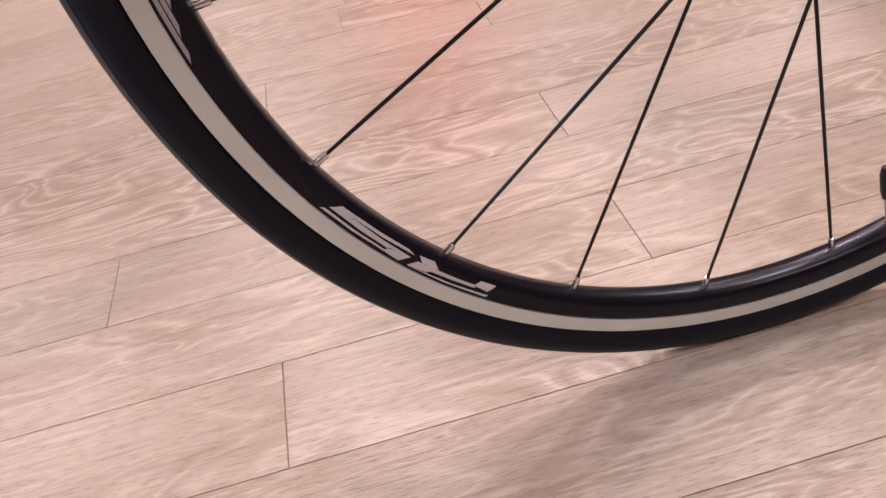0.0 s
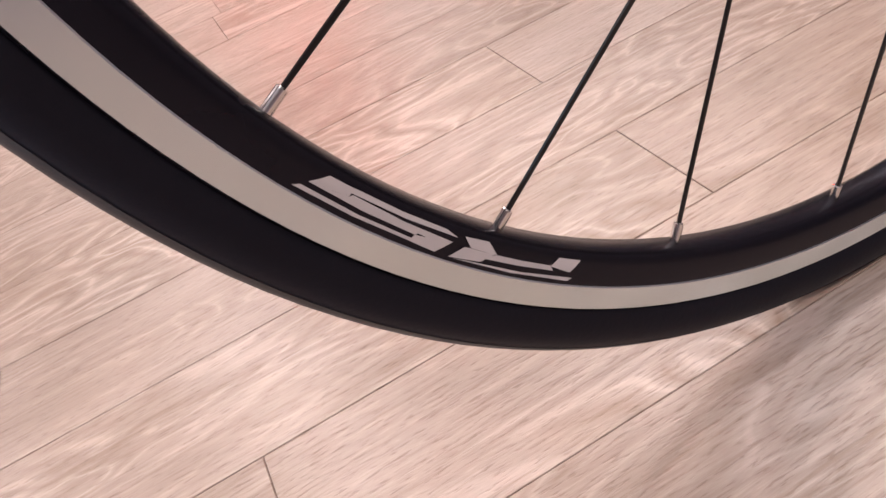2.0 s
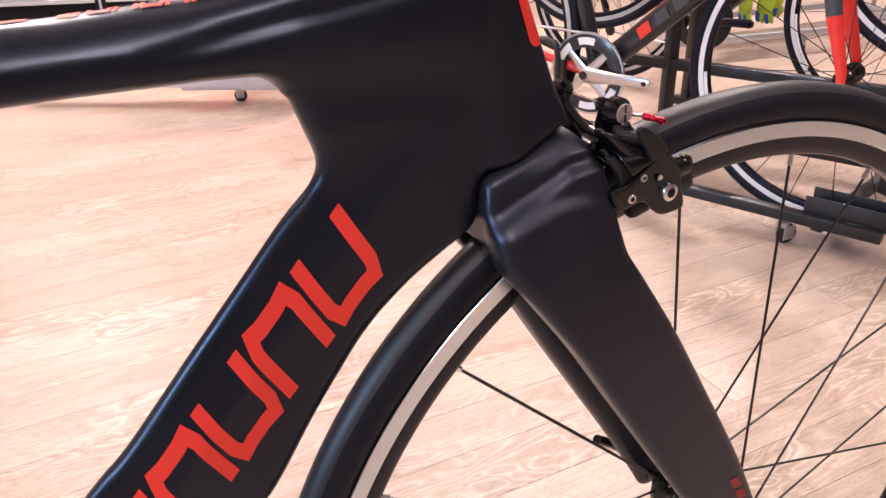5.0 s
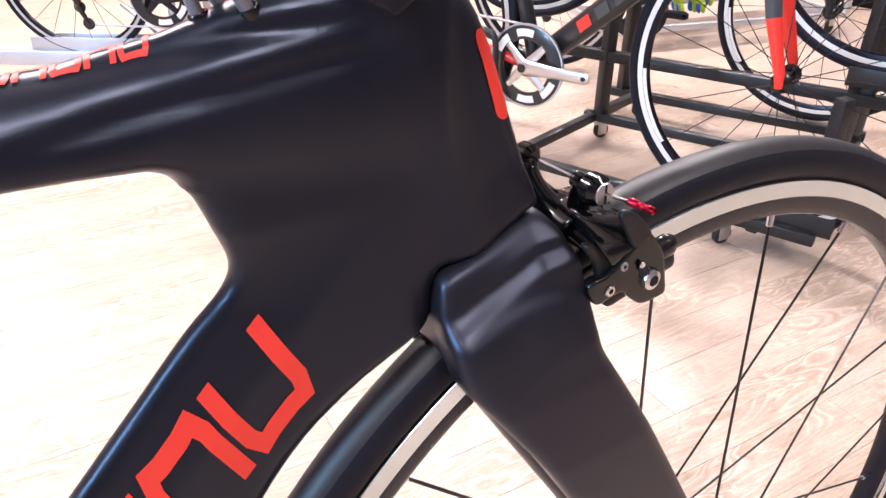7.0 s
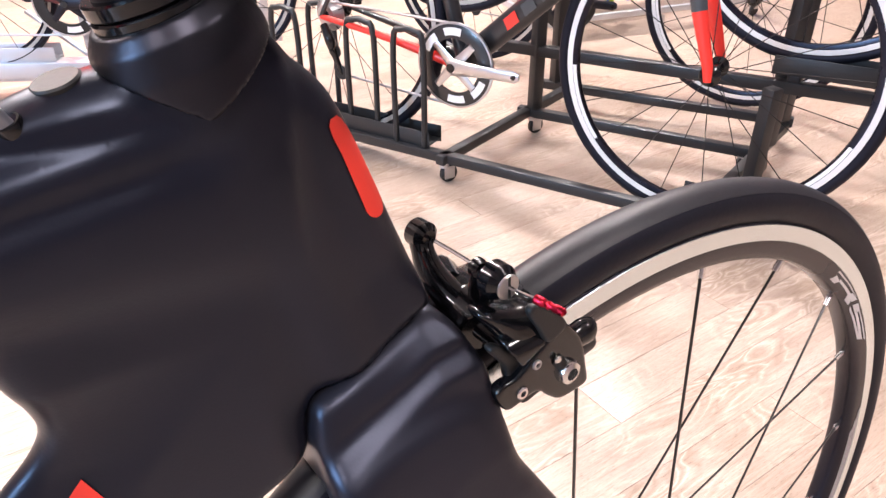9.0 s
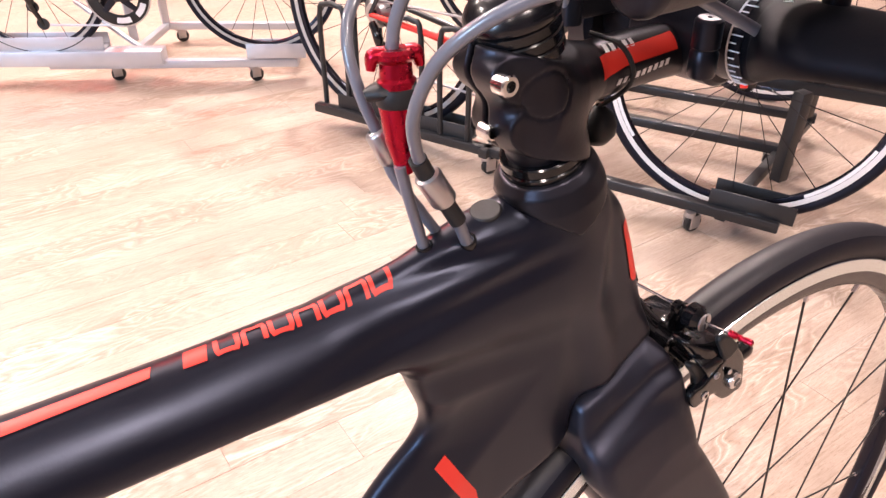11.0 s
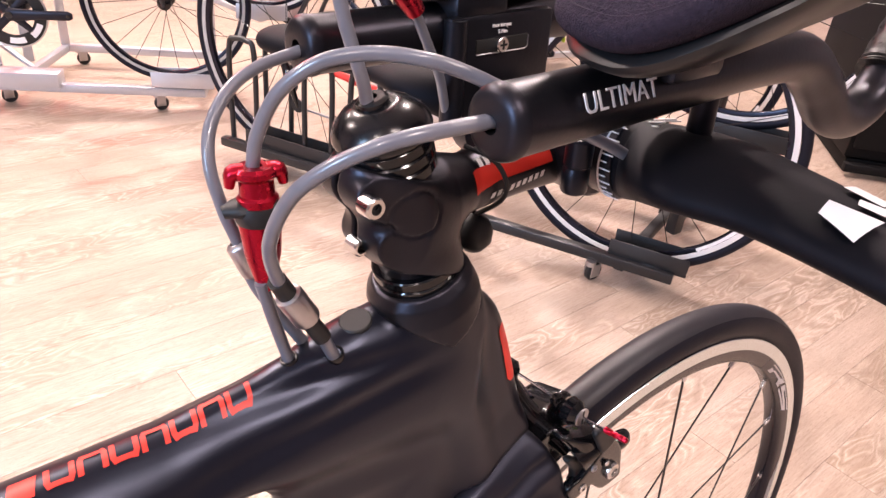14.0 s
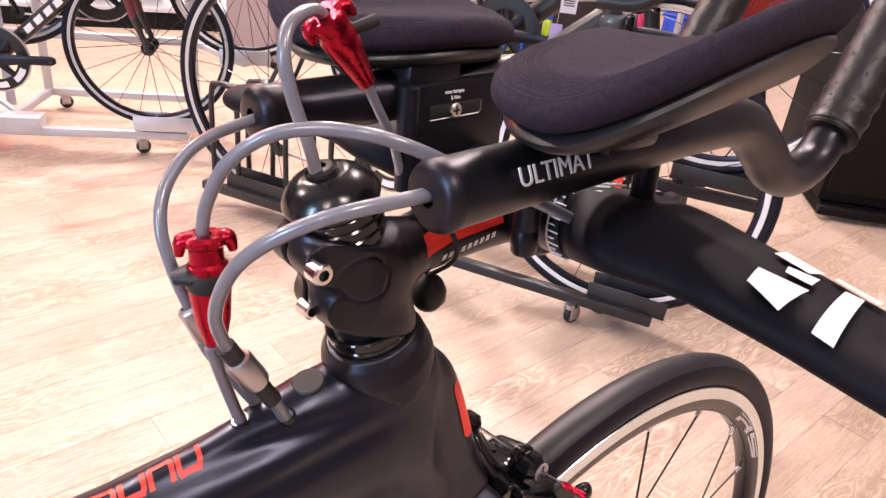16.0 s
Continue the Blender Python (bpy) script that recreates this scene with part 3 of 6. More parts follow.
def fork_solid(x, y, z):
    yc = np.interp(z, [0.32, 0.36, 0.45, 0.56, 0.60, 0.63, 0.66], [0.0530, 0.0525, 0.0455, 0.0368, 0.0325, 0.0275, 0.0200])
    ht = np.interp(z, [0.32, 0.36, 0.45, 0.56, 0.60, 0.63, 0.66], [0.0055, 0.0065, 0.0102, 0.0135, 0.0125, 0.0105, 0.0095])
    blade = extruded(poly_dist(x, z, BLADE_LINE), np.abs(np.abs(y) - yc) - ht, 0.0075)
    deep = np.interp(x, [-0.19, -0.1855, -0.175, -0.163, -0.150, -0.1415, -0.12], [0.661, 0.663, 0.667, 0.671, 0.676, 0.680, 0.682]) - z
    scoop = np.interp(x, [-0.186, -0.172, -0.14, -0.125], [0.2, 0.75, 1.0, 0.6])
    half = np.interp(deep, [0.0, 0.0110, 0.0160, 0.0230, 0.034, 0.06], [0.0178, 0.0215, 0.0230, 0.0285, 0.0305, 0.0385])
    half = half - 0.0016 * scoop * np.exp(-((deep - 0.0170) / 0.0034) ** 2)
    half = half - np.interp(x, [-0.172, -0.158, -0.138], [0, 0.0035, 0.0090]) * np.clip(1 - deep / 0.013, 0, 1)
    crown = extruded(poly_dist(x, z, CROWN_LINE), (np.abs(y) - half) * 0.85, 0.0042)
    f = smin(blade, crown, 0.006)
    arch = np.maximum(np.hypot(x, z - 0.334) - 0.3462, np.abs(y) - 0.0205)
    return np.maximum(f, -arch)


fork = steered(part("fork", net(fork_solid, (-0.205, -0.066, 0.31), (0.03, 0.066, 0.690), 0.0022, "fork", FORK), FORK, bike, "matte black deep-section carbon fork"))
strokes([[(0.353 + k * 0.0125, 0.0), (0.3625 + k * 0.0125, 0.0), (0.3625 + k * 0.0125, 0.008), (0.353 + k * 0.0125, 0.008)] for k in range(6)], lambda z, h: (0.0085 - (z - 0.36) * 0.500 - h, -0.08, z), mat("dull_red_print", (0.22, 0.012, 0.012), 0.5), "marking", fork, fork_solid, (0, 1, 0), cells=(3, 3), label="dull red unreadable print on the fork blade")

# front wheel
wheel = steered(empty("front_wheel", bike, label="black alloy road wheel with a silver brake track"))
HUB = Vector((0, 0, 0.334))
wheel.matrix_basis = STEER @ Matrix.Translation((-0.0010, -0.0013, 0.3354)) @ Matrix.Rotation(radians(-0.18), 4, "Z") @ Matrix.Rotation(radians(-0.34), 4, "X") @ Matrix.Translation(-HUB)
TY_C, TY_R = 0.3281, 0.0131
wall = [(TY_C + TY_R * math.cos(a), TY_R * math.sin(a)) for a in [2 * math.pi * k / 36 for k in range(36)] if math.cos(a) > -0.80]
tyre = part("tyre", revolve(wall, 160, HUB, (0, 1, 0)), RUBBER, wheel, "plain black road tyre")
tread = [(TY_C + (TY_R + 0.0004) * math.cos(a), (TY_R + 0.0002) * math.sin(a)) for a in [radians(d) for d in range(-52, 53, 8)]]
part("tread", revolve(tread + [(TY_C + 0.004, 0.006), (TY_C + 0.004, -0.006)], 160, HUB, (0, 1, 0)), TREAD, tyre, "smooth blue-black tread strip")
part("rim", revolve([(0.3188, 0.0098), (0.3181, 0.0104), (0.3075, 0.0105), (0.3060, 0.0103), (0.3005, 0.0096), (0.2966, 0.0080), (0.2950, 0.0056), (0.2945, 0.0), (0.2950, -0.0056), (0.2966, -0.0080), (0.3005, -0.0096), (0.3060, -0.0103), (0.3075, -0.0105), (0.3181, -0.0104), (0.3188, -0.0098), (0.3160, -0.007), (0.3160, 0.007)], 192, HUB, (0, 1, 0)), RIMBLACK, wheel, "black alloy rim")
for s in (-1, 1):
    part("brake_track", revolve([(0.3181, s * 0.0103), (0.3177, s * 0.01085), (0.3083, s * 0.01095), (0.3077, s * 0.0104)], 192, HUB, (0, 1, 0)), TRACK, wheel, "machined silver brake track")
part("hub_body", revolve([(0.004, -0.0500), (0.0085, -0.0500), (0.0085, -0.0445), (0.0150, -0.0420), (0.0195, -0.0390), (0.0195, -0.0345), (0.0150, -0.0315), (0.0125, -0.026), (0.0118, 0), (0.0125, 0.018), (0.0150, 0.0225), (0.0195, 0.0255), (0.0195, 0.0300), (0.0150, 0.0340), (0.0085, 0.0400), (0.0085, 0.0500), (0.004, 0.0500)], 48, HUB, (0, 1, 0)), GLOSS, wheel, "glossy black hub")
strokes([[(-0.016 + k * 0.0055, 0.0), (-0.0120 + k * 0.0055, 0.0), (-0.0120 + k * 0.0055, 0.006), (-0.016 + k * 0.0055, 0.006)] for k in range(7)], lambda a, h: (-0.0123 * math.sin(0.9 + h * 60), a, 0.334 + 0.0123 * math.cos(0.9 + h * 60)), mat("dim_hub_print", (0.10, 0.10, 0.11), 0.4), "hub_print", wheel, cells=(2, 4))
part("quick_release_nut", revolve([(0.001, -0.071), (0.0055, -0.071), (0.0085, -0.068), (0.0095, -0.060), (0.0095, -0.0585), (0.001, -0.0585)], 32, HUB, (0, 1, 0), closed=False), GLOSS, wheel)
part("quick_release_lever", tube([(0, 0.0585, 0.334), (-0.004, 0.068, 0.338), (-0.02, 0.073, 0.352), (-0.045, 0.070, 0.372)], [0.008, 0.007, 0.005, 0.004], 12, per=6), GLOSS, wheel)
NIPPLE = disc(0.0021, 0.009, (0, 0, 0), (0, 0, 1), 10, 0.0005)
nipple_me = mesh_of("nipple", NIPPLE, STEEL)
SPOKE_PHASE = 7.95
spoke_me = {}
for k in range(20):
    a = radians(SPOKE_PHASE + 18 * k)
    out = Vector((math.cos(a), 0, math.sin(a)))
    side = -1 if k % 2 == 0 else 1
    rim_p, hub_p = HUB + out * 0.2952 + Vector((0, side * 0.001, 0)), HUB + out * 0.0165 + Vector((0, -0.0365 if side < 0 else 0.0275, 0))
    d = hub_p - rim_p
    if side not in spoke_me:
        bm = tube([(0, 0, 0.007), (0, 0, 0.03), (0, 0, d.length * 0.5), (0, 0, d.length - 0.03), (0, 0, d.length)], [0.00100, 0.0012, 0.0013, 0.0012, 0.00105], 8, r2=[0.0010, 0.0008, 0.0007, 0.0008, 0.0010], up=(1, 0, 0))
        spoke_me[side] = mesh_of("spoke", bm, SPOKE)
    z = d.normalized()
    y = (Vector((0, 1, 0)) - z * z.y).normalized()
    x = y.cross(z)
    m = Matrix((x, y, z)).transposed().to_4x4()
    m.translation = rim_p
    sp = new("spoke", spoke_me[side])
    sp.parent, sp.matrix_basis = wheel, m
    nip = new("nipple", nipple_me)
    nip.parent, nip.matrix_basis = wheel, m
a = radians(-74)
out = Vector((math.cos(a), 0, math.sin(a)))
valve = part("valve_stem", tube([HUB + out * 0.294, HUB + out * 0.268], 0.0029, 12), BRUSHED, wheel)
part("valve_cap", tube([HUB + out * 0.272, HUB + out * 0.266, HUB + out * 0.252, HUB + out * 0.246], [0.0036, 0.0042, 0.0036, 0.002], 12), PLASTIC, valve)


def on_rim(deg, r):
    """On the rim's black flank, bike's right side."""
    y = np.interp(r, [0.2950, 0.2966, 0.3005, 0.3060, 0.3075], [0.0056, 0.0080, 0.0096, 0.0103, 0.0105])
    t = radians(deg)
    return (r * math.cos(t), -(y + 0.0004), 0.334 + r * math.sin(t))


for turn in (0, 180):
    # the two printed characters, stroke by stroke (angle, radius)
    q = [[(208.6, 0.3060), (209.0, 0.3046), (217.2, 0.3046), (216.8, 0.3056)], [(209.3, 0.3029), (210.3, 0.2985), (212.1, 0.2983), (211.9, 0.3011)], [(209.3, 0.3029), (211.9, 0.3011), (217.5, 0.3009), (217.1, 0.3032)],
         [(211.9, 0.2999), (212.1, 0.2982), (219.2, 0.2980), (220.2, 0.2994)], [(211.9, 0.3011), (212.1, 0.3001), (219.9, 0.3012), (219.3, 0.3032)], [(216.8, 0.3056), (217.1, 0.3032), (219.9, 0.3012), (218.9, 0.3062)],
         [(220.7, 0.2983), (222.7, 0.2977), (223.6, 0.3012), (221.4, 0.3013)], [(220.0, 0.3062), (220.9, 0.3015), (223.4, 0.3012), (222.5, 0.3050)], [(222.5, 0.3036), (223.5, 0.3013), (228.3, 0.3011), (228.7, 0.3029)],
         [(228.3, 0.3014), (229.0, 0.2980), (231.0, 0.2980), (230.2, 0.3028)], [(220.0, 0.3064), (221.5, 0.3058), (230.6, 0.3048), (230.2, 0.3062)]]
    strokes(q, lambda d, r: on_rim(d + turn, r), DECAL, "rim_marking", wheel, cells=(12, 2), label="silver-white RS lettering on the rim")
    strokes([[(170.3 - 2.2 * i, 0.3062 - 0.0024 * i), (191.5 - 2.2 * i, 0.3062 - 0.0024 * i), (190.6 - 2.2 * i, 0.3043 - 0.0024 * i), (169.2 - 2.2 * i, 0.3043 - 0.0024 * i)] for i in range(3)], lambda d, r: on_rim(d + turn, r), GREYPRINT, "rim_stripe", wheel, cells=(40, 1), label="broad grey stripes printed on the rim")
    strokes([[(297 + 3.2 * i, 0.3282), (299.4 + 3.2 * i, 0.3282), (299.4 + 3.2 * i, 0.3240), (297 + 3.2 * i, 0.3240)] for i in range(7 if turn == 0 else 0)], lambda d, r: (r * math.cos(radians(d + turn)), -(math.sqrt(max(TY_R ** 2 - (r - TY_C) ** 2, 0)) + 0.0003), 0.334 + r * math.sin(radians(d + turn))), DECAL, "tyre_marking", wheel, cells=(4, 4))

# stem, spacers, top cap
steered(part("steerer", tube([on_axis(0.765), on_axis(0.858)], 0.0142, 32), SATIN, bike))
def ring_at(z, r, h, m, name, bore=0.014, bevel=0.0009):
    return steered(part(name, disc(r, h, on_axis(z), AX, 56, bevel, bore=bore), m, bike))


for z in (0.7900, 0.7945, 0.7990):
    ring_at(z, 0.0172, 0.0044, GLOSS, "spacer", bevel=0.0006)
for z in (0.8428, 0.8473, 0.8518):
    ring_at(z, 0.0168, 0.0044, GLOSS, "spacer", bevel=0.0006)
cap_prof = [(0.0045, -0.001), (0.0045, 0.0088), (0.0062, 0.0095), (0.0086, 0.0091), (0.0130, 0.0067), (0.0162, 0.0034), (0.0177, 0.0007), (0.0180, -0.0008), (0.0174, -0.0024), (0.0160, -0.0032), (0.0045, -0.0032)]
CAPM = mat("black_anodised_cap", (0.004, 0.004, 0.0055), 0.22, spec=0.5, bump=0.03, scale=400, rvary=0.08)
top_cap = steered(part("top_cap", revolve(cap_prof, 56, on_axis(0.8590), AX), CAPM, bike, "glossy black domed top cap with a cable hole"))
part("cable_grommet", revolve([(0.0022, -0.001), (0.0060, -0.001), (0.0058, 0.0020), (0.0046, 0.0030), (0.0022, 0.0030)], 28, on_axis(0.8674, -0.0010), AX), CAPM, top_cap)

STEM_A, STEM_B = on_axis(0.8260), Vector((-0.1215, 0, 0.8275))


def stem_solid(x, y, z):
    ax = -0.2247 - (z - 0.858) * 0.30
    up = z - 0.8234 + (x - ax) * 0.30
    r = np.hypot((x - ax) * 0.958, y)
    clamp = np.maximum(r - 0.0194 + 14 * np.clip(np.abs(up) - 0.013, 0, 1) ** 2, np.abs(up) - 0.0208)
    ears = np.hypot(x + 0.2312 + (z - 0.828) * 0.40, np.abs(z - 0.8270) - 0.0110) - 0.0076
    ears = np.maximum(ears, np.abs(y + 0.001) - 0.0118)
    t = np.clip((x - STEM_A.x) / (STEM_B.x - STEM_A.x), 0, 1)
    zc = STEM_A.z + (STEM_B.z - STEM_A.z) * t + 0.0025 * np.sin(np.pi * t)
    arm = np.hypot(y * (1.0 + 0.05 * t), z - zc) - np.interp(x, [-0.215, -0.200, -0.186, -0.12], [0.0185, 0.0165, 0.0122, 0.0112])
    arm = np.maximum(np.maximum(arm, STEM_A.x - x), x - STEM_B.x)
    body = smin(smin(clamp, arm, 0.006), ears, 0.005)
    bore = r - 0.0135
    ring = np.hypot(x + 0.2225, z - 0.8320)
    groove = np.maximum(np.abs(ring - 0.0090) - 0.0006, -(body + 0.0006))
    split = np.maximum(np.maximum(np.abs(y - 0.001) - 0.0011, x + 0.2300), -(body + 0.0060))
    return np.maximum(np.maximum(np.maximum(body, -bore), -groove), -split)


stem = steered(part("stem", net(stem_solid, (-0.262, -0.026, 0.796), (-0.118, 0.026, 0.860), 0.0010, "stem", SATIN), SATIN, bike, "satin black alloy stem with a red band"))
for z, x, y0, size in ((0.8390, -0.2403, -0.0118, 0.0040), (0.8165, -0.2356, 0.003, 0.0034)):
    bolt = part("clamp_bolt", disc(size, 0.0070, (x, y0, z), (0, -1, 0), 24, 0.0006, bore=0.0021), STEEL, stem, "bright steel socket-head bolt")
    part("bolt_socket", disc(0.0022, 0.004, (x, y0 - 0.0005, z), (0, -1, 0), 6), PLASTIC, bolt)
strokes([[(-0.189, 0.0), (-0.176, 0.0030), (-0.176, 0.0095), (-0.189, 0.0085)], [(-0.176, 0.0030), (-0.1440, 0.0038), (-0.1440, 0.0102), (-0.176, 0.0095)]], lambda x, h: (x, -0.030, 0.8288 + h), RED, "red_band", stem, stem_solid, (0, 1, 0), cells=(24, 6), label="red printed band along the stem")
strokes([[(-0.180 + 0.0035 * k, 0.0), (-0.1778 + 0.0035 * k, 0.0), (-0.1773 + 0.0035 * k, 0.0026), (-0.1795 + 0.0035 * k, 0.0026)] for k in range(9)], lambda x, h: (x, -0.030, 0.8245 + h + (x + 0.18) * 0.10), WHITE, "small_print", stem, stem_solid, (0, 1, 0), cells=(2, 2))
strokes([[(-0.184 + 0.0035 * k, 0.0), (-0.1818 + 0.0035 * k, 0.0), (-0.1813 + 0.0035 * k, 0.0022), (-0.1835 + 0.0035 * k, 0.0022)] for k in range(5)], lambda x, h: (x, -0.030, 0.8378 + h), WHITE, "small_print", stem, stem_solid, (0, 1, 0), cells=(2, 2))
face = steered(part("bar_clamp", disc(0.0205, 0.040, (-0.1210, -0.020, 0.8345), (0, 1, 0), 48, 0.002), SATIN, bike, "satin black bar clamp"))
for z in (0.8500,):
    part("clamp_bolt", disc(0.0038, 0.012, (-0.108, -0.018, z), (-0.7, -0.7, 0), 18, 0.0006, bore=0.0018), BRUSHED, face)

# base bar: round in the clamp, flat wings outside
def wing_ring(y, xc, zc, chord, thick, n=28):
    out = []
    for k in range(n):
        t = 2 * math.pi * k / n
        c, s = math.cos(t), math.sin(t)
        out.append((xc + chord / 2 * math.copysign(abs(c) ** 0.9, c), y, zc + thick / 2 * s * (1.0 - 0.18 * c)))
    return out


def base_bar():
    spec = [(0.0, -0.1210, 0.8345, 0.0318, 0.0318), (0.034, -0.1208, 0.8375, 0.0318, 0.0318), (0.042, -0.1210, 0.8385, 0.044, 0.031), (0.055, -0.1218, 0.8415, 0.066, 0.0255), (0.075, -0.1262, 0.8440, 0.0720, 0.0195),
            (0.10, -0.1300, 0.8450, 0.0600, 0.0165), (0.13, -0.1370, 0.8450, 0.0520, 0.0160), (0.150, -0.1420, 0.8445, 0.048, 0.016), (0.175, -0.1480, 0.8440, 0.045, 0.016), (0.190, -0.151, 0.8435, 0.040, 0.016), (0.200, -0.155, 0.8430, 0.022, 0.010)]
    rows = [(-y, *r) for y, *r in spec[::-1]] + [(y, *r) for y, *r in spec[1:]]
    fine = smooth_path([Vector((r[0], r[1], r[2])) for r in rows], 5)
    cs = smooth_path([Vector((r[3], r[4], 0)) for r in rows], 5)
    return loft(bmesh.new(), [wing_ring(p.x, p.y, p.z, c.x, c.y) for p, c in zip(fine, cs)])


bar = steered(part("base_bar", base_bar(), WINGM, bike, "black flat-winged base bar with white block marks"))
# block marks on the wing's upper face
mk = [[(-0.1237, -0.1152), (-0.1140, -0.1160), (-0.1225, -0.1325), (-0.1305, -0.1300)], [(-0.1315, -0.1235), (-0.1375, -0.1250), (-0.1400, -0.1345), (-0.1320, -0.1340)], [(-0.1413, -0.1180), (-0.1515, -0.1195), (-0.1590, -0.1335), (-0.1440, -0.1355)],
      [(-0.1250, -0.1358), (-0.1193, -0.1355), (-0.1267, -0.1517), (-0.1328, -0.1521)], [(-0.1330, -0.1422), (-0.1340, -0.1482), (-0.1641, -0.1518), (-0.1621, -0.1447)]]


def wing_solid(x, y, z):
    xc = np.interp(np.abs(y), [0.10, 0.13, 0.150, 0.175], [-0.1300, -0.1370, -0.1420, -0.1480])
    half = np.interp(np.abs(y), [0.10, 0.13, 0.150, 0.175], [0.0300, 0.0260, 0.0240, 0.0225])
    c = np.clip((x - xc) / half, -1.2, 1.2)
    s = (z - 0.8448) / (0.008 * (1.0 - 0.18 * np.clip(c, -1, 1)))
    return (np.sqrt(c * c + s * s + 1e-9) - 1) * 0.008


strokes(mk, lambda u, v: (u, v, 0.870), WHITE, "wing_marking", bar, wing_solid, (0, 0, -1), lift=0.0022, cells=(6, 6), label="large white block mark")
for k in range(7):
    a = radians(62 + k * 13)
    part("scale_tick", tube([(-0.1208 + 0.0166 * math.cos(a), -0.0395, 0.8378 + 0.0166 * math.sin(a)), (-0.1200 + 0.0178 * math.cos(a), -0.0465, 0.8390 + 0.0172 * math.sin(a))], 0.0004, 6), WHITE, bar)

collar = steered(part("scale_collar", disc(0.0184, 0.014, (-0.1207, -0.0350, 0.8368), (0, 1, 0), 48, 0.0012), SATIN, bike, "black bar collar with a white scale"))
for k in range(15):
    a = radians(118 + k * 9.5)
    spot = Vector((-0.1207 + 0.0186 * math.cos(a), -0.0305, 0.8368 + 0.0186 * math.sin(a)))
    part("scale_mark", tube([spot, spot + Vector((0, -0.0034 - 0.0022 * (k % 2), 0))], 0.00030, 6), WHITE, collar)
part("scale_line", tube([(-0.1207 + 0.0186 * math.cos(radians(a)), -0.0302, 0.8368 + 0.0186 * math.sin(radians(a))) for a in range(112, 262, 6)], 0.00045, 6), WHITE, collar)
post = steered(part("clamp_post", revolve([(0.001, 0.0), (0.0050, 0.0), (0.0056, 0.0010), (0.0056, 0.0098), (0.0050, 0.0106), (0.0050, 0.0116), (0.0056, 0.0122), (0.0056, 0.0225), (0.0045, 0.0235), (0.001, 0.0235)], 28, (-0.1475, -0.0260, 0.8255), (-0.05, -0.05, 1), closed=False), SATIN, bike, "satin black split clamp post"))
boot = steered(part("rubber_boot", revolve([(0.0005, -0.0085), (0.0050, -0.0070), (0.0078, -0.0030), (0.0080, 0.0015), (0.0062, 0.0060), (0.0030, 0.0085), (0.0016, 0.0100)], 28, (-0.1748, 0.0010, 0.8030), (-0.1, -0.1, 1), closed=False), PLASTIC, bike, "black rubber boot under the stem"))
part("thin_cable", tube([(-0.1760, 0.0, 0.8120), (-0.1745, -0.0125, 0.8230), (-0.1755, -0.0150, 0.8320), (-0.1800, -0.0110, 0.8410), (-0.1850, 0.0, 0.8440)], 0.0010, 8, per=5), PLASTIC, boot)

# aero extensions with armrests
def bend(side):
    y = -0.0565 if side < 0 else 0.0455
    return [(-0.2265, y, 0.8770), (-0.15, y, 0.8775), (-0.085, y, 0.8775), (-0.045, y, 0.8735), (-0.018, y, 0.8590), (0.004, y, 0.8425), (0.030, y, 0.8345), (0.056, y, 0.8400), (0.078, y, 0.8610), (0.100, y, 0.8900), (0.135, y, 0.9360), (0.16, y, 0.968)]


def ellipse_pad(side):
    """Outline, height and tilt of an armrest: the outer edge curls up."""
    yc = -0.078 if side < 0 else 0.067
    xc, half, base, slope, dip = (-0.1485, 0.0630, 0.9020, 0.0060, 0.0175) if side < 0 else (-0.1430, 0.0580, 0.8955, -0.0010, 0.0020)

    def at(u, v):
        o = 0.0430 * v
        rise = max(0.0, v + 0.05) ** 1.7 * 0.0245 - (0.0002 if side < 0 else -0.002) * min(0.0, v) ** 2 * max(0.0, 1 - u * u)
        front = min(1.0, max(0.0, (u - 0.15) / 0.75))
        inner = min(1.0, max(0.0, (-0.05 - v) / 0.45))
        scoop = dip * front * front * (3 - 2 * front) * inner * inner * (3 - 2 * inner)
        return Vector((xc + half * u, yc + (-o if side < 0 else o), base + rise + slope * u - scoop))

    return at


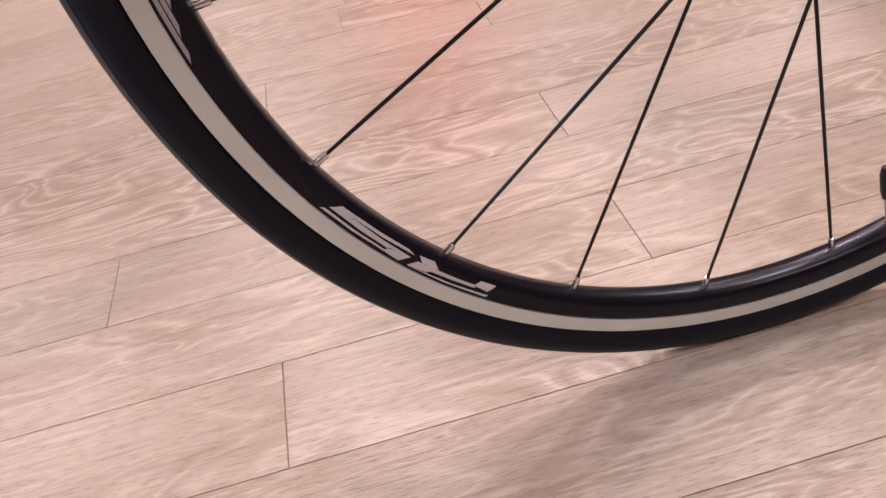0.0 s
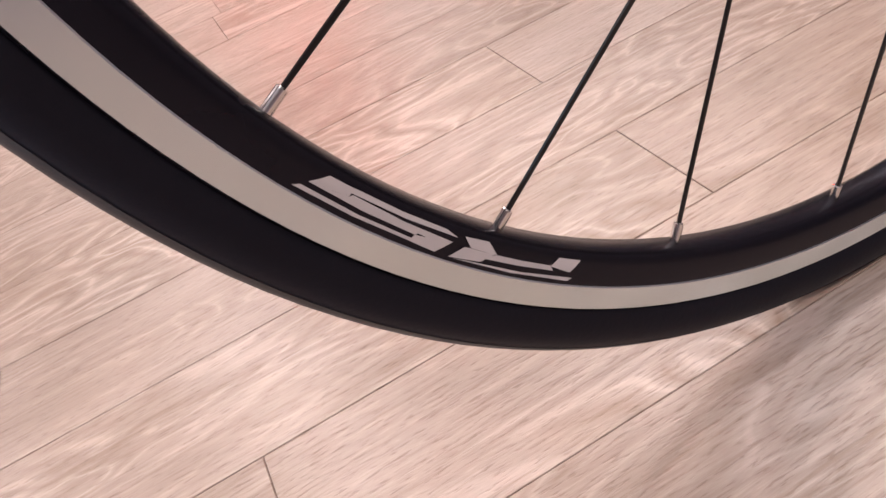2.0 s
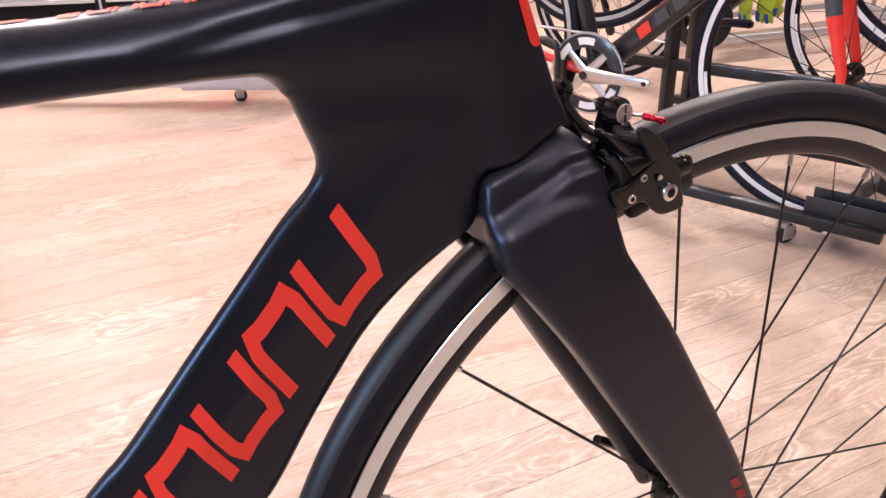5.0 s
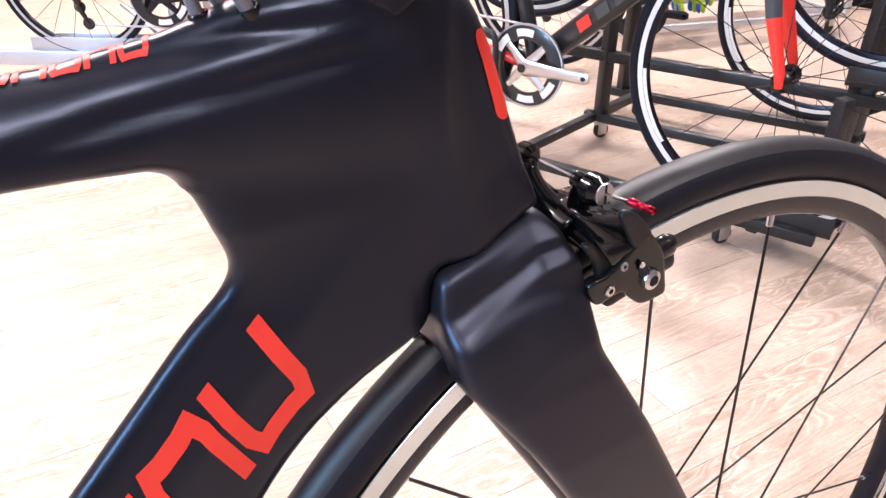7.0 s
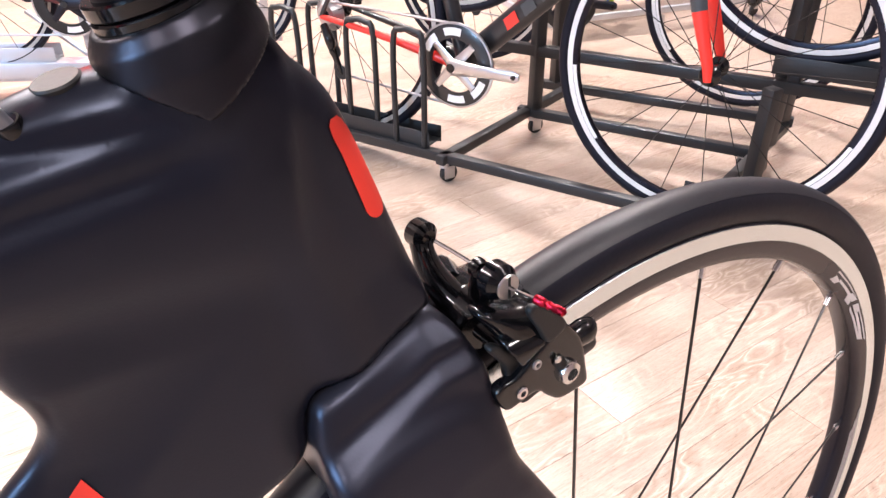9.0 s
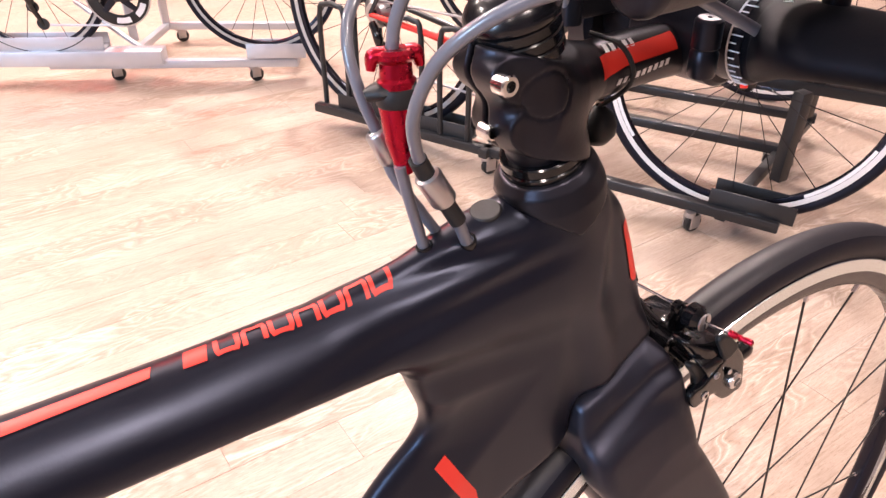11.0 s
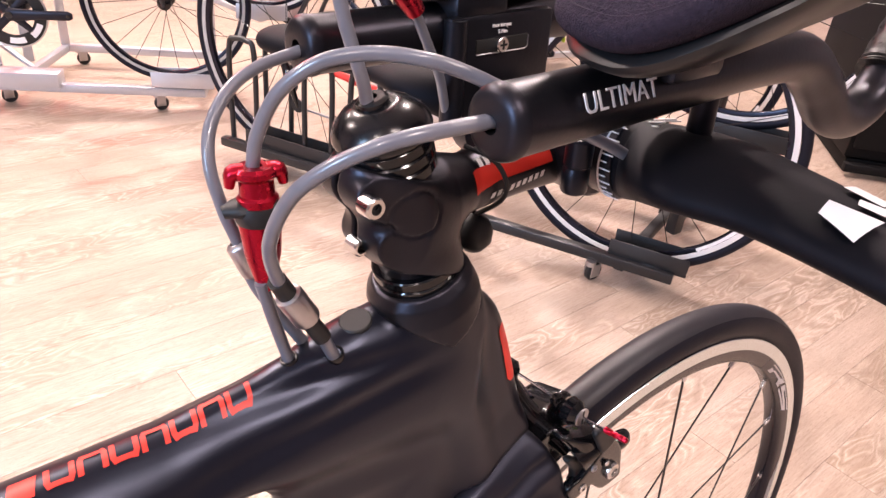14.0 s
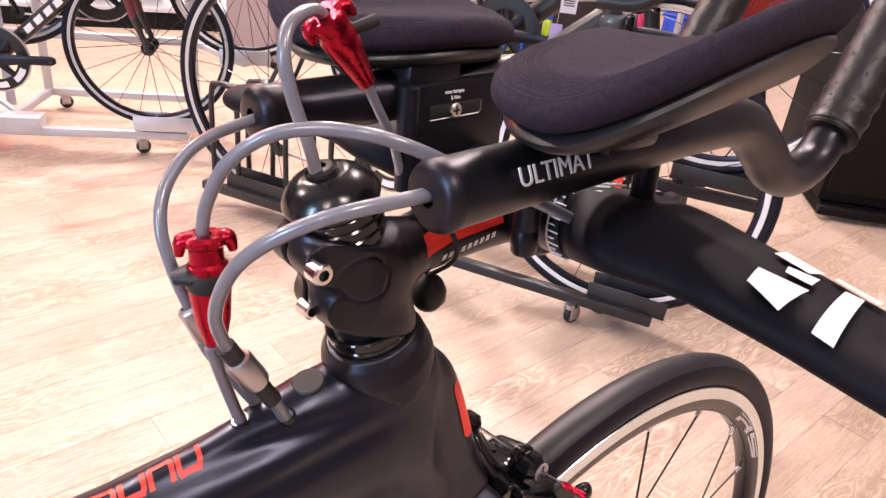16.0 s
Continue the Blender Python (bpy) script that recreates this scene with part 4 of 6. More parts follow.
def pad_mesh(at, t0, t1, inset, bulge, n=56, m=14, ribs=0.0):
    """A sheet with thickness over a rounded outline: underside at t0, upper side at t1 above the rest's line."""
    bm = bmesh.new()
    def col(rho, k):
        a = 2 * math.pi * k / n
        c, s = math.cos(a), math.sin(a)
        e = 2.2
        q = (abs(c) ** e + abs(s) ** e) ** (-1 / e)
        return rho * q * c * inset, rho * q * s * inset
    rings_t, rings_b = [], []
    for i in range(1, m + 1):
        rho = i / m if m > 100 else 1 - (1 - i / m) ** 1.6
        round_off = 0.16 if ribs else 0.30
        edge = math.sqrt(max(0.0, 1 - max(0.0, (rho - 1 + round_off) / round_off) ** 2))
        mid, half = (t0 + t1) / 2, (t1 - t0) / 2
        rings_t.append([bm.verts.new(at(*col(rho, k)) + Vector((0, 0, mid + half * edge + bulge * (1 - rho * rho) + ribs * math.sin(rho * 2 * math.pi / 0.024) * min(1.0, max(0.0, (rho - 0.62) * 6)) * (rho < 0.975) * max(0.0, -math.cos(2 * math.pi * k / n) + 0.15)))) for k in range(n)])
        if i < m:
            rings_b.append([bm.verts.new(at(*col(rho, k)) + Vector((0, 0, mid - half * edge))) for k in range(n)])
    rings_b.append(rings_t[-1])
    ct, cb = bm.verts.new(at(0, 0) + Vector((0, 0, t1 + bulge))), bm.verts.new(at(0, 0) + Vector((0, 0, t0)))
    for rings, c in ((rings_t, ct), (rings_b, cb)):
        for k in range(n):
            bm.faces.new((c, rings[0][k], rings[0][(k + 1) % n]))
        for a, b in zip(rings, rings[1:]):
            for k in range(n):
                j = (k + 1) % n
                bm.faces.new((a[k], b[k], b[j], a[j]))
    return bm


for side in (-1, 1):
    y = -0.0565 if side < 0 else 0.0455
    ext = steered(empty("aero_extension", bike, label="black aero extension bar with a padded armrest"))
    line = bend(side)
    part("extension_tube", tube(line[:9], 0.0111, 28, per=8), SATIN, ext, "satin black bent extension tube")
    part("end_plug", revolve([(0.0028, 0.0), (0.0070, 0.0001), (0.0092, 0.0006), (0.0106, 0.0018), (0.0113, 0.0034), (0.0115, 0.0052), (0.0028, 0.0052)], 44, (-0.2303, y, 0.8770), (1, 0, 0)), SATIN, ext)
    way = smooth_path(line[7:], 8)
    tape = part("bar_tape", tube([p for p in way[5:]], [0.0146 + 0.0009 * (((k * 0.37) % 1.0) < 0.30) for k in range(len(way) - 5)], 28), TAPE, ext, "perforated black bar tape")
    for k in range(4):
        part("tape_edge", tube([way[4] + (way[5] - way[4]) * (0.25 * k), way[4] + (way[5] - way[4]) * (0.25 * k + 0.16)], 0.0147 + 0.0004 * (k % 2), 28), TAPE, tape)
    for k in range(6, len(way) - 1):
        d = (way[k + 1] - way[k]).normalized()
        e1 = d.cross(Vector((0, 1, 0))).normalized()
        e2 = d.cross(e1)
        # perforations are near-black discs on the tape, coloured like shaded holes
        holes = bmesh.new()
        for h in range(7):
            a = radians(h * 52 + (k % 2) * 26)
            o = e1 * math.cos(a) + e2 * math.sin(a)
            disc(0.0008, 0.0003, way[k] + o * 0.0153, o, 8, 0, holes)
        tagged(part("tape_holes", holes, RECESS_SHADE, tape), kind="stuff")
    at = ellipse_pad(side)
    part("armrest_shell", pad_mesh(at, -0.0068, 0.0040, 0.945, 0.0), SHELL, ext, "smooth dark armrest shell")
    part("foam_pad", pad_mesh(at, 0.0015, 0.0145, 1.03, 0.0005, 96, 180, 0.00026), FOAM, ext, "dark fabric-covered foam pad")
    part("tube_clamp", box(0.030, 0.030, 0.012, (-0.150, y, 0.8875), 0.003), SATIN, ext)
    inner = y - side * 0.0135
    tall, foot = (0.046, 0.8620) if side > 0 else (0.026, 0.8760)
    bracket = part("riser_bracket", box(0.062, 0.006, tall, (-0.138, inner, foot), 0.0025), SATIN, ext, "flat black riser plate with a slot")
    part("riser_post", tube([(-0.1640, inner, 0.838), (-0.1640, inner, 0.8835)] if side > 0 else [(-0.115, y, 0.848), (-0.115, y, 0.870)], 0.0050, 18), SATIN, ext)
    face_y = inner - (0.0032 if side > 0 else -0.0032)
    out = -1 if side > 0 else 1
    # slot as a near-black block: its colour stands for the shade inside
    part("slot", box(0.031, 0.0012, 0.0062, (-0.1395, face_y, 0.8720), 0.0005), RECESS_SHADE, bracket)
    part("slot_lip", tube([(-0.1545, face_y + out * 0.0005, 0.8688), (-0.1255, face_y + out * 0.0005, 0.8688), (-0.1240, face_y + out * 0.0005, 0.8700), (-0.1240, face_y + out * 0.0005, 0.8745)], 0.0003, 6), BRUSHED, bracket)
    screw = part("plate_screw", disc(0.0034, 0.0022, (-0.1405, face_y, 0.8720), (0, out, 0), 24, 0.0005), STEEL, bracket, "bright cross-head screw")
    # cross recess as two bars painted in the recess's shade
    for q in (0, 1):
        part("screw_cross", box(0.0040 if q else 0.0009, 0.0004, 0.0009 if q else 0.0040, (-0.1405, face_y + out * 0.0022, 0.8720), 0.0), RECESS_SHADE, screw)
    if side > 0:
        lettering("max torque", 0.0024, WHITE, Matrix.Translation((-0.1465, face_y - 0.0004, 0.8795)) @ Matrix.Rotation(radians(90), 4, "X"), "lettering", bracket, "small white lettering")
        lettering("5 Nm", 0.0024, WHITE, Matrix.Translation((-0.1428, face_y - 0.0004, 0.8767)) @ Matrix.Rotation(radians(90), 4, "X"), "lettering", bracket, "small white lettering")
    if side > 0:
        part("riser_clamp", disc(0.019, 0.016, (-0.128, y - 0.008, 0.8330), (0, 1, 0), 36, 0.003), SATIN, ext)

ext_word = Matrix.Translation((-0.2040, -0.0688, 0.8790)) @ Matrix.Rotation(radians(66), 4, "X")
lettering("ULTIMAT", 0.0088, WHITE, ext_word, "lettering", bar, "white capital lettering on the extension")

# cables
def cable(pts, r=0.0023, m=CABLE, name="cable_housing", seg=14):
    return steered(part(name, tube(pts, r, seg, per=7), m, bike, "grey cable housing"))


cable([(-0.2270, -0.0555, 0.8776), (-0.2483, -0.052, 0.8768), (-0.2608, -0.046, 0.8735), (-0.2709, -0.036, 0.8655), (-0.2766, -0.026, 0.8542), (-0.2779, -0.016, 0.8368), (-0.2735, -0.010, 0.8219), (-0.2686, -0.007, 0.8130)])
cable([(-0.2270, 0.0445, 0.8760), (-0.2459, 0.044, 0.8724), (-0.2588, 0.042, 0.8668), (-0.2698, 0.036, 0.8573), (-0.2744, 0.03, 0.8458), (-0.2736, 0.024, 0.8306), (-0.2712, 0.02, 0.8194), (-0.2680, 0.016, 0.8030), (-0.258, 0.012, 0.784), (-0.250, 0.010, 0.770), (-0.246, 0.0095, 0.762)])
cable([(-0.2692, 0.009, 0.8510), (-0.2678, 0.007, 0.862), (-0.2635, 0.0, 0.8766), (-0.2551, -0.01, 0.8869), (-0.2436, -0.02, 0.8904), (-0.2322, -0.03, 0.8895), (-0.2207, -0.035, 0.8855), (-0.2082, -0.04, 0.8793), (-0.185, -0.039, 0.867), (-0.165, -0.0385, 0.8575), (-0.150, -0.0415, 0.8500), (-0.1405, -0.0450, 0.8445)])
cable([(-0.2275, -0.001, 0.8600), (-0.2309, -0.001, 0.8659), (-0.2332, -0.001, 0.8754), (-0.2367, -0.001, 0.8855), (-0.2399, 0.0, 0.8968), (-0.2408, 0.002, 0.9079), (-0.2367, 0.006, 0.9156), (-0.2290, 0.010, 0.9190), (-0.2217, 0.013, 0.9192), (-0.2165, 0.015, 0.9165)])
cable([(-0.1965, 0.019, 0.8920), (-0.1872, 0.022, 0.8785), (-0.1770, 0.026, 0.8644), (-0.1702, 0.030, 0.8522), (-0.165, 0.033, 0.842)], 0.0020)
cable([(-0.2715, 0.0045, 0.8110), (-0.2676, 0.0055, 0.795), (-0.2628, 0.0066, 0.7775), (-0.2608, 0.0067, 0.770), (-0.2594, 0.0067, 0.764)])


def adjuster(top, bottom, name, cone=False):
    """A red anodised barrel adjuster with a winged head, tapering downwards."""
    top, bottom = Vector(top), Vector(bottom)
    d = bottom - top
    z = d.normalized()
    L = d.length
    thing = steered(empty(name, bike, label="red anodised cable adjuster with a winged head"))
    prof = [(0.0024, 0), (0.0060, 0), (0.0072, 0.0012), (0.0072, 0.0030), (0.0056, 0.0045), (0.0058, 0.0095), (0.0068, 0.0105), (0.0071, L * 0.45), (0.0060, L * 0.70), (0.0038, L * 0.90), (0.0036, L * 0.98), (0.0024, L)]
    if cone:
        prof = [(0.0024, 0), (0.0062, 0), (0.0070, 0.0012), (0.0070, 0.0055), (0.0060, 0.0065), (0.0062, 0.0085), (0.0070, 0.0100), (0.0066, L * 0.45), (0.0052, L * 0.70), (0.0040, L * 0.90), (0.0036, L * 0.98), (0.0024, L)]
    part("barrel", revolve(prof, 40, top, z), REDANO, thing)
    u = z.cross(Vector((0.35, 0.93, 0))).normalized()
    for s in (-1, 1):
        part("wing", tube([top + z * 0.002 + u * s * 0.004, top + z * 0.002 + u * s * 0.0075, top + z * 0.0065 + u * s * 0.0086], [0.0030, 0.0026, 0.0016], 14, r2=[0.0042, 0.0036, 0.0022], per=4), REDANO, thing)
    if cone:
        q = Vector((0.80, -0.45, 0.40))
        part("locking_tab", tube([top + z * 0.0105 + q * 0.002, top + z * 0.0105 + q * 0.015], 0.0023, 16), PLASTIC, thing, "black plastic locking tab")
        return thing
    part("band", revolve([(0.0058, 0.0125), (0.0074, 0.0130), (0.0079, 0.0150), (0.0078, 0.0185), (0.0070, 0.0195)], 40, top, z), PLASTIC, thing, "black plastic band")
    part("locking_tab", tube([top + z * 0.0150 - u * 0.0115, top + z * 0.0138 - u * 0.006, top + z * 0.0130 + u * 0.0060], [0.0022, 0.0030, 0.0030], 12, r2=[0.0022, 0.0062, 0.0060], per=3), PLASTIC, thing, "black plastic locking tab")
    return thing


adjuster((-0.2686, 0.0084, 0.8516), (-0.2688, 0.0060, 0.8066), "cable_adjuster")
adjuster((-0.2175, 0.0147, 0.9180), (-0.1958, 0.0190, 0.8911), "cable_adjuster", True)
inline = steered(empty("inline_adjuster", bike, label="knurled grey inline cable adjuster"))
d = Vector((0.0150, -0.0005, -0.0265))
part("boot", tube([Vector((-0.2720, -0.0080, 0.8180)), Vector((-0.2690, -0.007, 0.8125)), Vector((-0.2675, -0.007, 0.8100))], 0.0034, 16), PLASTIC, inline)
part("knurled_barrel", revolve([(0.003, 0), (0.0046, 0.0006), (0.0050, 0.0014), (0.0050, 0.0135), (0.0046, 0.0145), (0.003, 0.0150)], 40, (-0.2680, -0.007, 0.8110), d), BRUSHED, inline)
part("sleeve", tube([Vector((-0.2680, -0.007, 0.8110)) + d * 0.48, Vector((-0.2680, -0.007, 0.8110)) + d * 0.86], 0.0033, 16), PLASTIC, inline)
part("cable_end", tube([Vector((-0.2680, -0.007, 0.8110)) + d * 0.84, Vector((-0.2478, -0.0036, 0.7735))], 0.0024, 14), CABLE, inline)
rear_inline = steered(empty("inline_adjuster", bike, label="grey inline cable adjuster behind the red one"))
part("knurled_barrel", revolve([(0.003, 0), (0.0044, 0.0008), (0.0048, 0.0016), (0.0048, 0.0125), (0.0040, 0.0140), (0.003, 0.0145)], 36, (-0.2715, 0.0200, 0.8200), (0.006, -0.004, -0.017)), BRUSHED, rear_inline)

# front brake
def caliper_solid(x, y, z):
    q = [np.abs(x + 0.1040 - (z - 0.656) * 0.25) - 0.0120, np.abs(y + 0.003) - 0.0250, np.abs(z - 0.6560 + np.abs(y) * 0.25) - 0.0105]
    out = np.sqrt(sum(np.maximum(a, 0) ** 2 for a in q)) + np.minimum(np.maximum(np.maximum(q[0], q[1]), q[2]), 0) - 0.0065
    boss = np.hypot(x + 0.1085, z - 0.6600) - 0.0115
    boss = np.maximum(boss, np.abs(y) - 0.016)
    scoop = np.sqrt((x + 0.088) ** 2 + (y + 0.014) ** 2 * 0.3 + (z - 0.673) ** 2) - 0.0100
    foot = (0.6490 + (x + 0.1187) * 0.47 - z) * 0.9 - 3 * np.maximum(0, y + 0.012)
    flank = -0.825 * (x + 0.115) - 0.564 * (z - 0.6617) + 0.21 * (y + 0.034) - 3 * np.maximum(0, y + 0.014)
    return np.maximum(np.maximum(smin(out, boss, 0.008), -scoop), np.maximum(foot, flank))


brake = steered(empty("front_brake", bike, label="glossy black front rim brake with a red cable end"))


part("caliper_body", net(caliper_solid, (-0.132, -0.042, 0.628), (-0.074, 0.038, 0.682), 0.0011, "caliper_body", GLOSS), GLOSS, brake, "glossy black cast caliper body")


def plate(outline, y, thick, m, name, parent, label=""):
    o = curve2(outline, 4)
    f = lambda x, yy, z: extruded(poly_dist(x, z, o), np.abs(yy - y) - thick / 2, 0.0015)
    xs, zs = [p[0] for p in outline], [p[1] for p in outline]
    return part(name, net(f, (min(xs) - 0.006, y - thick / 2 - 0.004, min(zs) - 0.006), (max(xs) + 0.006, y + thick / 2 + 0.004, max(zs) + 0.006), 0.0011, name, m), m, parent, label)


def shoulder_solid(x, y, z):
    d = poly_dist(x, z, SHOULDER)
    return extruded(d, np.abs(y + 0.0215) - np.interp(z, [0.652, 0.664, 0.680], [0.0125, 0.0105, 0.0070]), 0.0062)


part("arm", tube([(-0.1150, 0.0245, 0.6895), (-0.1165, 0.0205, 0.6830), (-0.1175, 0.0135, 0.6765), (-0.1160, 0.0040, 0.6700), (-0.1115, -0.0070, 0.6635), (-0.1060, -0.0190, 0.6560)], [0.0052, 0.0044, 0.0052, 0.0056, 0.0056, 0.0050], 18, r2=[0.0052, 0.0050, 0.0062, 0.0070, 0.0070, 0.0060], per=6), GLOSS, brake)
part("arm_head", disc(0.0062, 0.012, (-0.1150, 0.0305, 0.6892), (0.05, -1, 0), 32, 0.0028), GLOSS, brake)
SHOULDER = curve2([(-0.1235, 0.6775), (-0.1180, 0.6785), (-0.1070, 0.6740), (-0.0965, 0.6715), (-0.0905, 0.6640), (-0.0868, 0.6560), (-0.0935, 0.6535), (-0.1030, 0.6525), (-0.1070, 0.6550), (-0.1150, 0.6660)], 4)
part("arm", net(shoulder_solid, (-0.136, -0.042, 0.642), (-0.078, -0.002, 0.688), 0.0010, "arm", GLOSS), GLOSS, brake)
part("anchor_link", tube([(-0.1098, -0.0130, 0.6868), (-0.1090, -0.0100, 0.6810), (-0.1085, -0.0080, 0.6740), (-0.1080, -0.0080, 0.6640)], [0.0040, 0.0046, 0.0056, 0.0060], 18, r2=[0.0060, 0.0055, 0.0055, 0.0060], per=5), GLOSS, brake)
part("arm", tube([(-0.1100, 0.0100, 0.6680), (-0.1020, 0.0290, 0.6620), (-0.0940, 0.0345, 0.6540), (-0.0880, 0.0345, 0.6380)], [0.007, 0.0095, 0.0085, 0.0060], 18, r2=[0.006, 0.0070, 0.006, 0.0045], per=6), GLOSS, brake)
plate([(-0.1224, 0.6455), (-0.1203, 0.6395), (-0.1166, 0.6352), (-0.1120, 0.6352), (-0.1015, 0.6371), (-0.0945, 0.6310), (-0.0882, 0.6264), (-0.0790, 0.6262), (-0.0724, 0.6282), (-0.0735, 0.6370), (-0.0768, 0.6510), (-0.0830, 0.6600), (-0.0883, 0.6640), (-0.0970, 0.6597), (-0.1000, 0.6575), (-0.1115, 0.6495), (-0.1187, 0.6487)], -0.0315, 0.0060, GLOSS, "side_plate", brake)
plate([(-0.1226, 0.6644), (-0.1190, 0.6655), (-0.1111, 0.6600), (-0.1000, 0.6580), (-0.1040, 0.6470), (-0.1126, 0.6451), (-0.1156, 0.6544)], -0.0285, 0.0050, PLASTIC, "mount_bracket", brake, "dull black mounting bracket")
part("cable_clamp", disc(0.0074, 0.0130, (-0.1103, -0.0128, 0.6862), (0.02, -1, -0.03), 36, 0.0038), GLOSS, brake)
screw = part("clamp_screw", disc(0.0052, 0.0012, (-0.1101, -0.0254, 0.6859), (0.02, -1, -0.03), 28, 0.0004), BRUSHED, brake)
# bar on the screw, near-black in place of a shaded groove
part("screw_slot", box(0.0010, 0.0006, 0.0092, (-0.1101, -0.0267, 0.6859), 0.0), RECESS_SHADE, screw)
part("barrel_nut", disc(0.0040, 0.005, (-0.1112, -0.0065, 0.6872), (0.02, -1, 0), 24, 0.0014), GLOSS, brake)
part("brake_wire", tube([(-0.1145, 0.0300, 0.6892), (-0.1118, 0.0, 0.6880), (-0.1101, -0.0250, 0.6862), (-0.1100, -0.0410, 0.6879)], 0.0008, 8, per=4), STEEL, brake)
part("wire_end", revolve([(0.0008, 0), (0.0018, 0.0005), (0.0019, 0.0040), (0.0013, 0.0052), (0.0018, 0.0064), (0.0013, 0.0078), (0.0017, 0.0090), (0.0017, 0.0125), (0.0008, 0.0132)], 18, (-0.1100, -0.0400, 0.6880), (0.24, -1, -0.08)), REDANO, brake, "red crimped cable end")
for s in (-1, 1):
    part("brake_pad", box(0.046, 0.009, 0.010, (-0.080, s * 0.0215, 0.6330), 0.003, None, Matrix.Rotation(radians(-14), 4, "Y")), PLASTIC, brake)
    bolt = part("pad_bolt", revolve([(0.0012, 0.0), (0.0053, 0.0), (0.0056, 0.0012), (0.0049, 0.0028), (0.0028, 0.0036), (0.0025, 0.0012), (0.0012, 0.0012)], 32, (-0.0853, s * 0.0343, 0.6400), (0, s, 0)), STEEL, brake, "bright pad bolt")
    # socket floor darkened by colour as if in shade
    part("bolt_socket", disc(0.0026, 0.0012, (-0.0853, s * 0.0349, 0.6400), (0, s, 0), 6, 0), RECESS_SHADE, bolt)
# near-black rod on the plate instead of a cut, shaded slot
slot = part("slot", tube([(-0.0918, -0.0335, 0.6490), (-0.0885, -0.0335, 0.6445)], 0.0030, 14), RECESS_SHADE, brake)
part("slot_screw", disc(0.0017, 0.0016, (-0.0925, -0.0352, 0.6500), (0, -1, 0), 18, 0.0005), STEEL, slot)
part("set_screw", disc(0.0022, 0.003, (-0.1024, -0.0325, 0.6514), (0, -1, 0), 18, 0.0004, bore=0.0011), BRUSHED, brake)
part("set_screw", disc(0.0028, 0.003, (-0.1097, -0.0325, 0.6410), (0, -1, 0), 20, 0.0005, bore=0.0014), STEEL, brake)
plate([(-0.1073, 0.6769), (-0.1051, 0.6800), (-0.1002, 0.6780), (-0.0937, 0.6728), (-0.0872, 0.6639), (-0.0966, 0.6593), (-0.1012, 0.6665)], -0.0335, 0.0040, PLASTIC, "quick_release_tab", brake, "matte black release strap")
part("pad_fin", tube([(-0.0800, -0.0280, 0.6480), (-0.0720, -0.0290, 0.6505), (-0.0680, -0.0290, 0.6500), (-0.0655, -0.0290, 0.6490)], [0.0052, 0.0062, 0.0056, 0.0020], 18, r2=[0.0045, 0.0050, 0.0045, 0.0015], per=4), GLOSS, brake)

for px, py in ((-0.2618, 0.0002), (-0.2472, -0.0082), (-0.2478, 0.0125)):
    part("cable_port", revolve([(0.0026, -0.003), (0.0036, -0.003), (0.0037, 0.0002), (0.0033, 0.0008), (0.0027, 0.0008)], 24, (px, py, surface_z(px, py)), (-0.30, py * 30, 0.95)), GLOSS, bike, "glossy black cable port")

# ---- racks ----
def caster(parent, x, y, top, turn=0.0, r=0.024, m=None):
    """A small swivel caster under a rail."""
    body = part("caster", tube([(x, y, top), (x, y, top - 0.012)], 0.013, 12), BRUSHED, parent, "bright swivel caster")
    for s in (-1, 1):
        part("fork_plate", box(0.030, 0.003, 0.034, (x + 0.010, y + s * 0.012, top - 0.026), 0.001), BRUSHED, body)
    part("caster_wheel", disc(r, 0.018, (x + 0.013, y - 0.009, r), (0, 1, 0), 24, 0.004), PLASTIC, body)


def wheel_tray(parent, centre, heading, length, m, width=0.06, deep=0.045):
    """An open channel that holds a wheel: base and two cheeks."""
    t = Matrix.Translation(centre) @ Matrix.Rotation(heading, 4, "Z")
    bm = box(length, width, 0.003, (0, 0, 0), 0.0008)
    for s in (-1, 1):
        box(length, 0.003, deep, (0, s * width / 2, deep / 2 - 0.01), 0.0008, bm)
    bmesh.ops.transform(bm, matrix=t, verts=bm.verts)
    return part("wheel_tray", bm, m, parent)


def v(p, z):
    return Vector((p[0], p[1], z))


rack = empty("bike_rack", label="black steel wheeled display rack holding two bicycles", category="bike rack")
R1A, R1B, R2A, R2B, R3A, R3B = (0.340, 1.815), (0.990, 0.640), (0.985, 1.480), (1.345, 0.885), (1.185, 1.640), (1.600, 1.000)
for a, b in ((R1A, R1B), (R2A, R2B), (R3A, R3B)):
    part("rail", beam(v(a, 0.066), v(b, 0.066), 0.028, 0.026), RACKBLACK, rack)
part("cross_rail", beam((0.600, 1.285, 0.066), (1.250, 1.560, 0.066), 0.026, 0.026), RACKBLACK, rack)
part("cross_rail", beam((0.930, 0.755, 0.052), (1.590, 1.015, 0.052), 0.026, 0.026), RACKBLACK, rack)
part("upper_rail", beam((0.90, 1.620, 0.250), (1.480, 0.665, 0.250), 0.030, 0.030), RACKBLACK, rack)
for x, y, top in ((1.157, 0.782, 0.31), (1.377, 0.913, 0.62), (1.560, 1.010, 0.62), (1.012, 1.440, 0.62), (1.215, 1.600, 0.62)):
    part("post", beam((x, y, 0.078), (x, y, top), 0.030, 0.034), RACKBLACK, rack)
part("gusset", beam((1.215, 0.800, 0.08), (1.172, 0.790, 0.19), 0.004, 0.05, 0.001), RACKBLACK, rack)
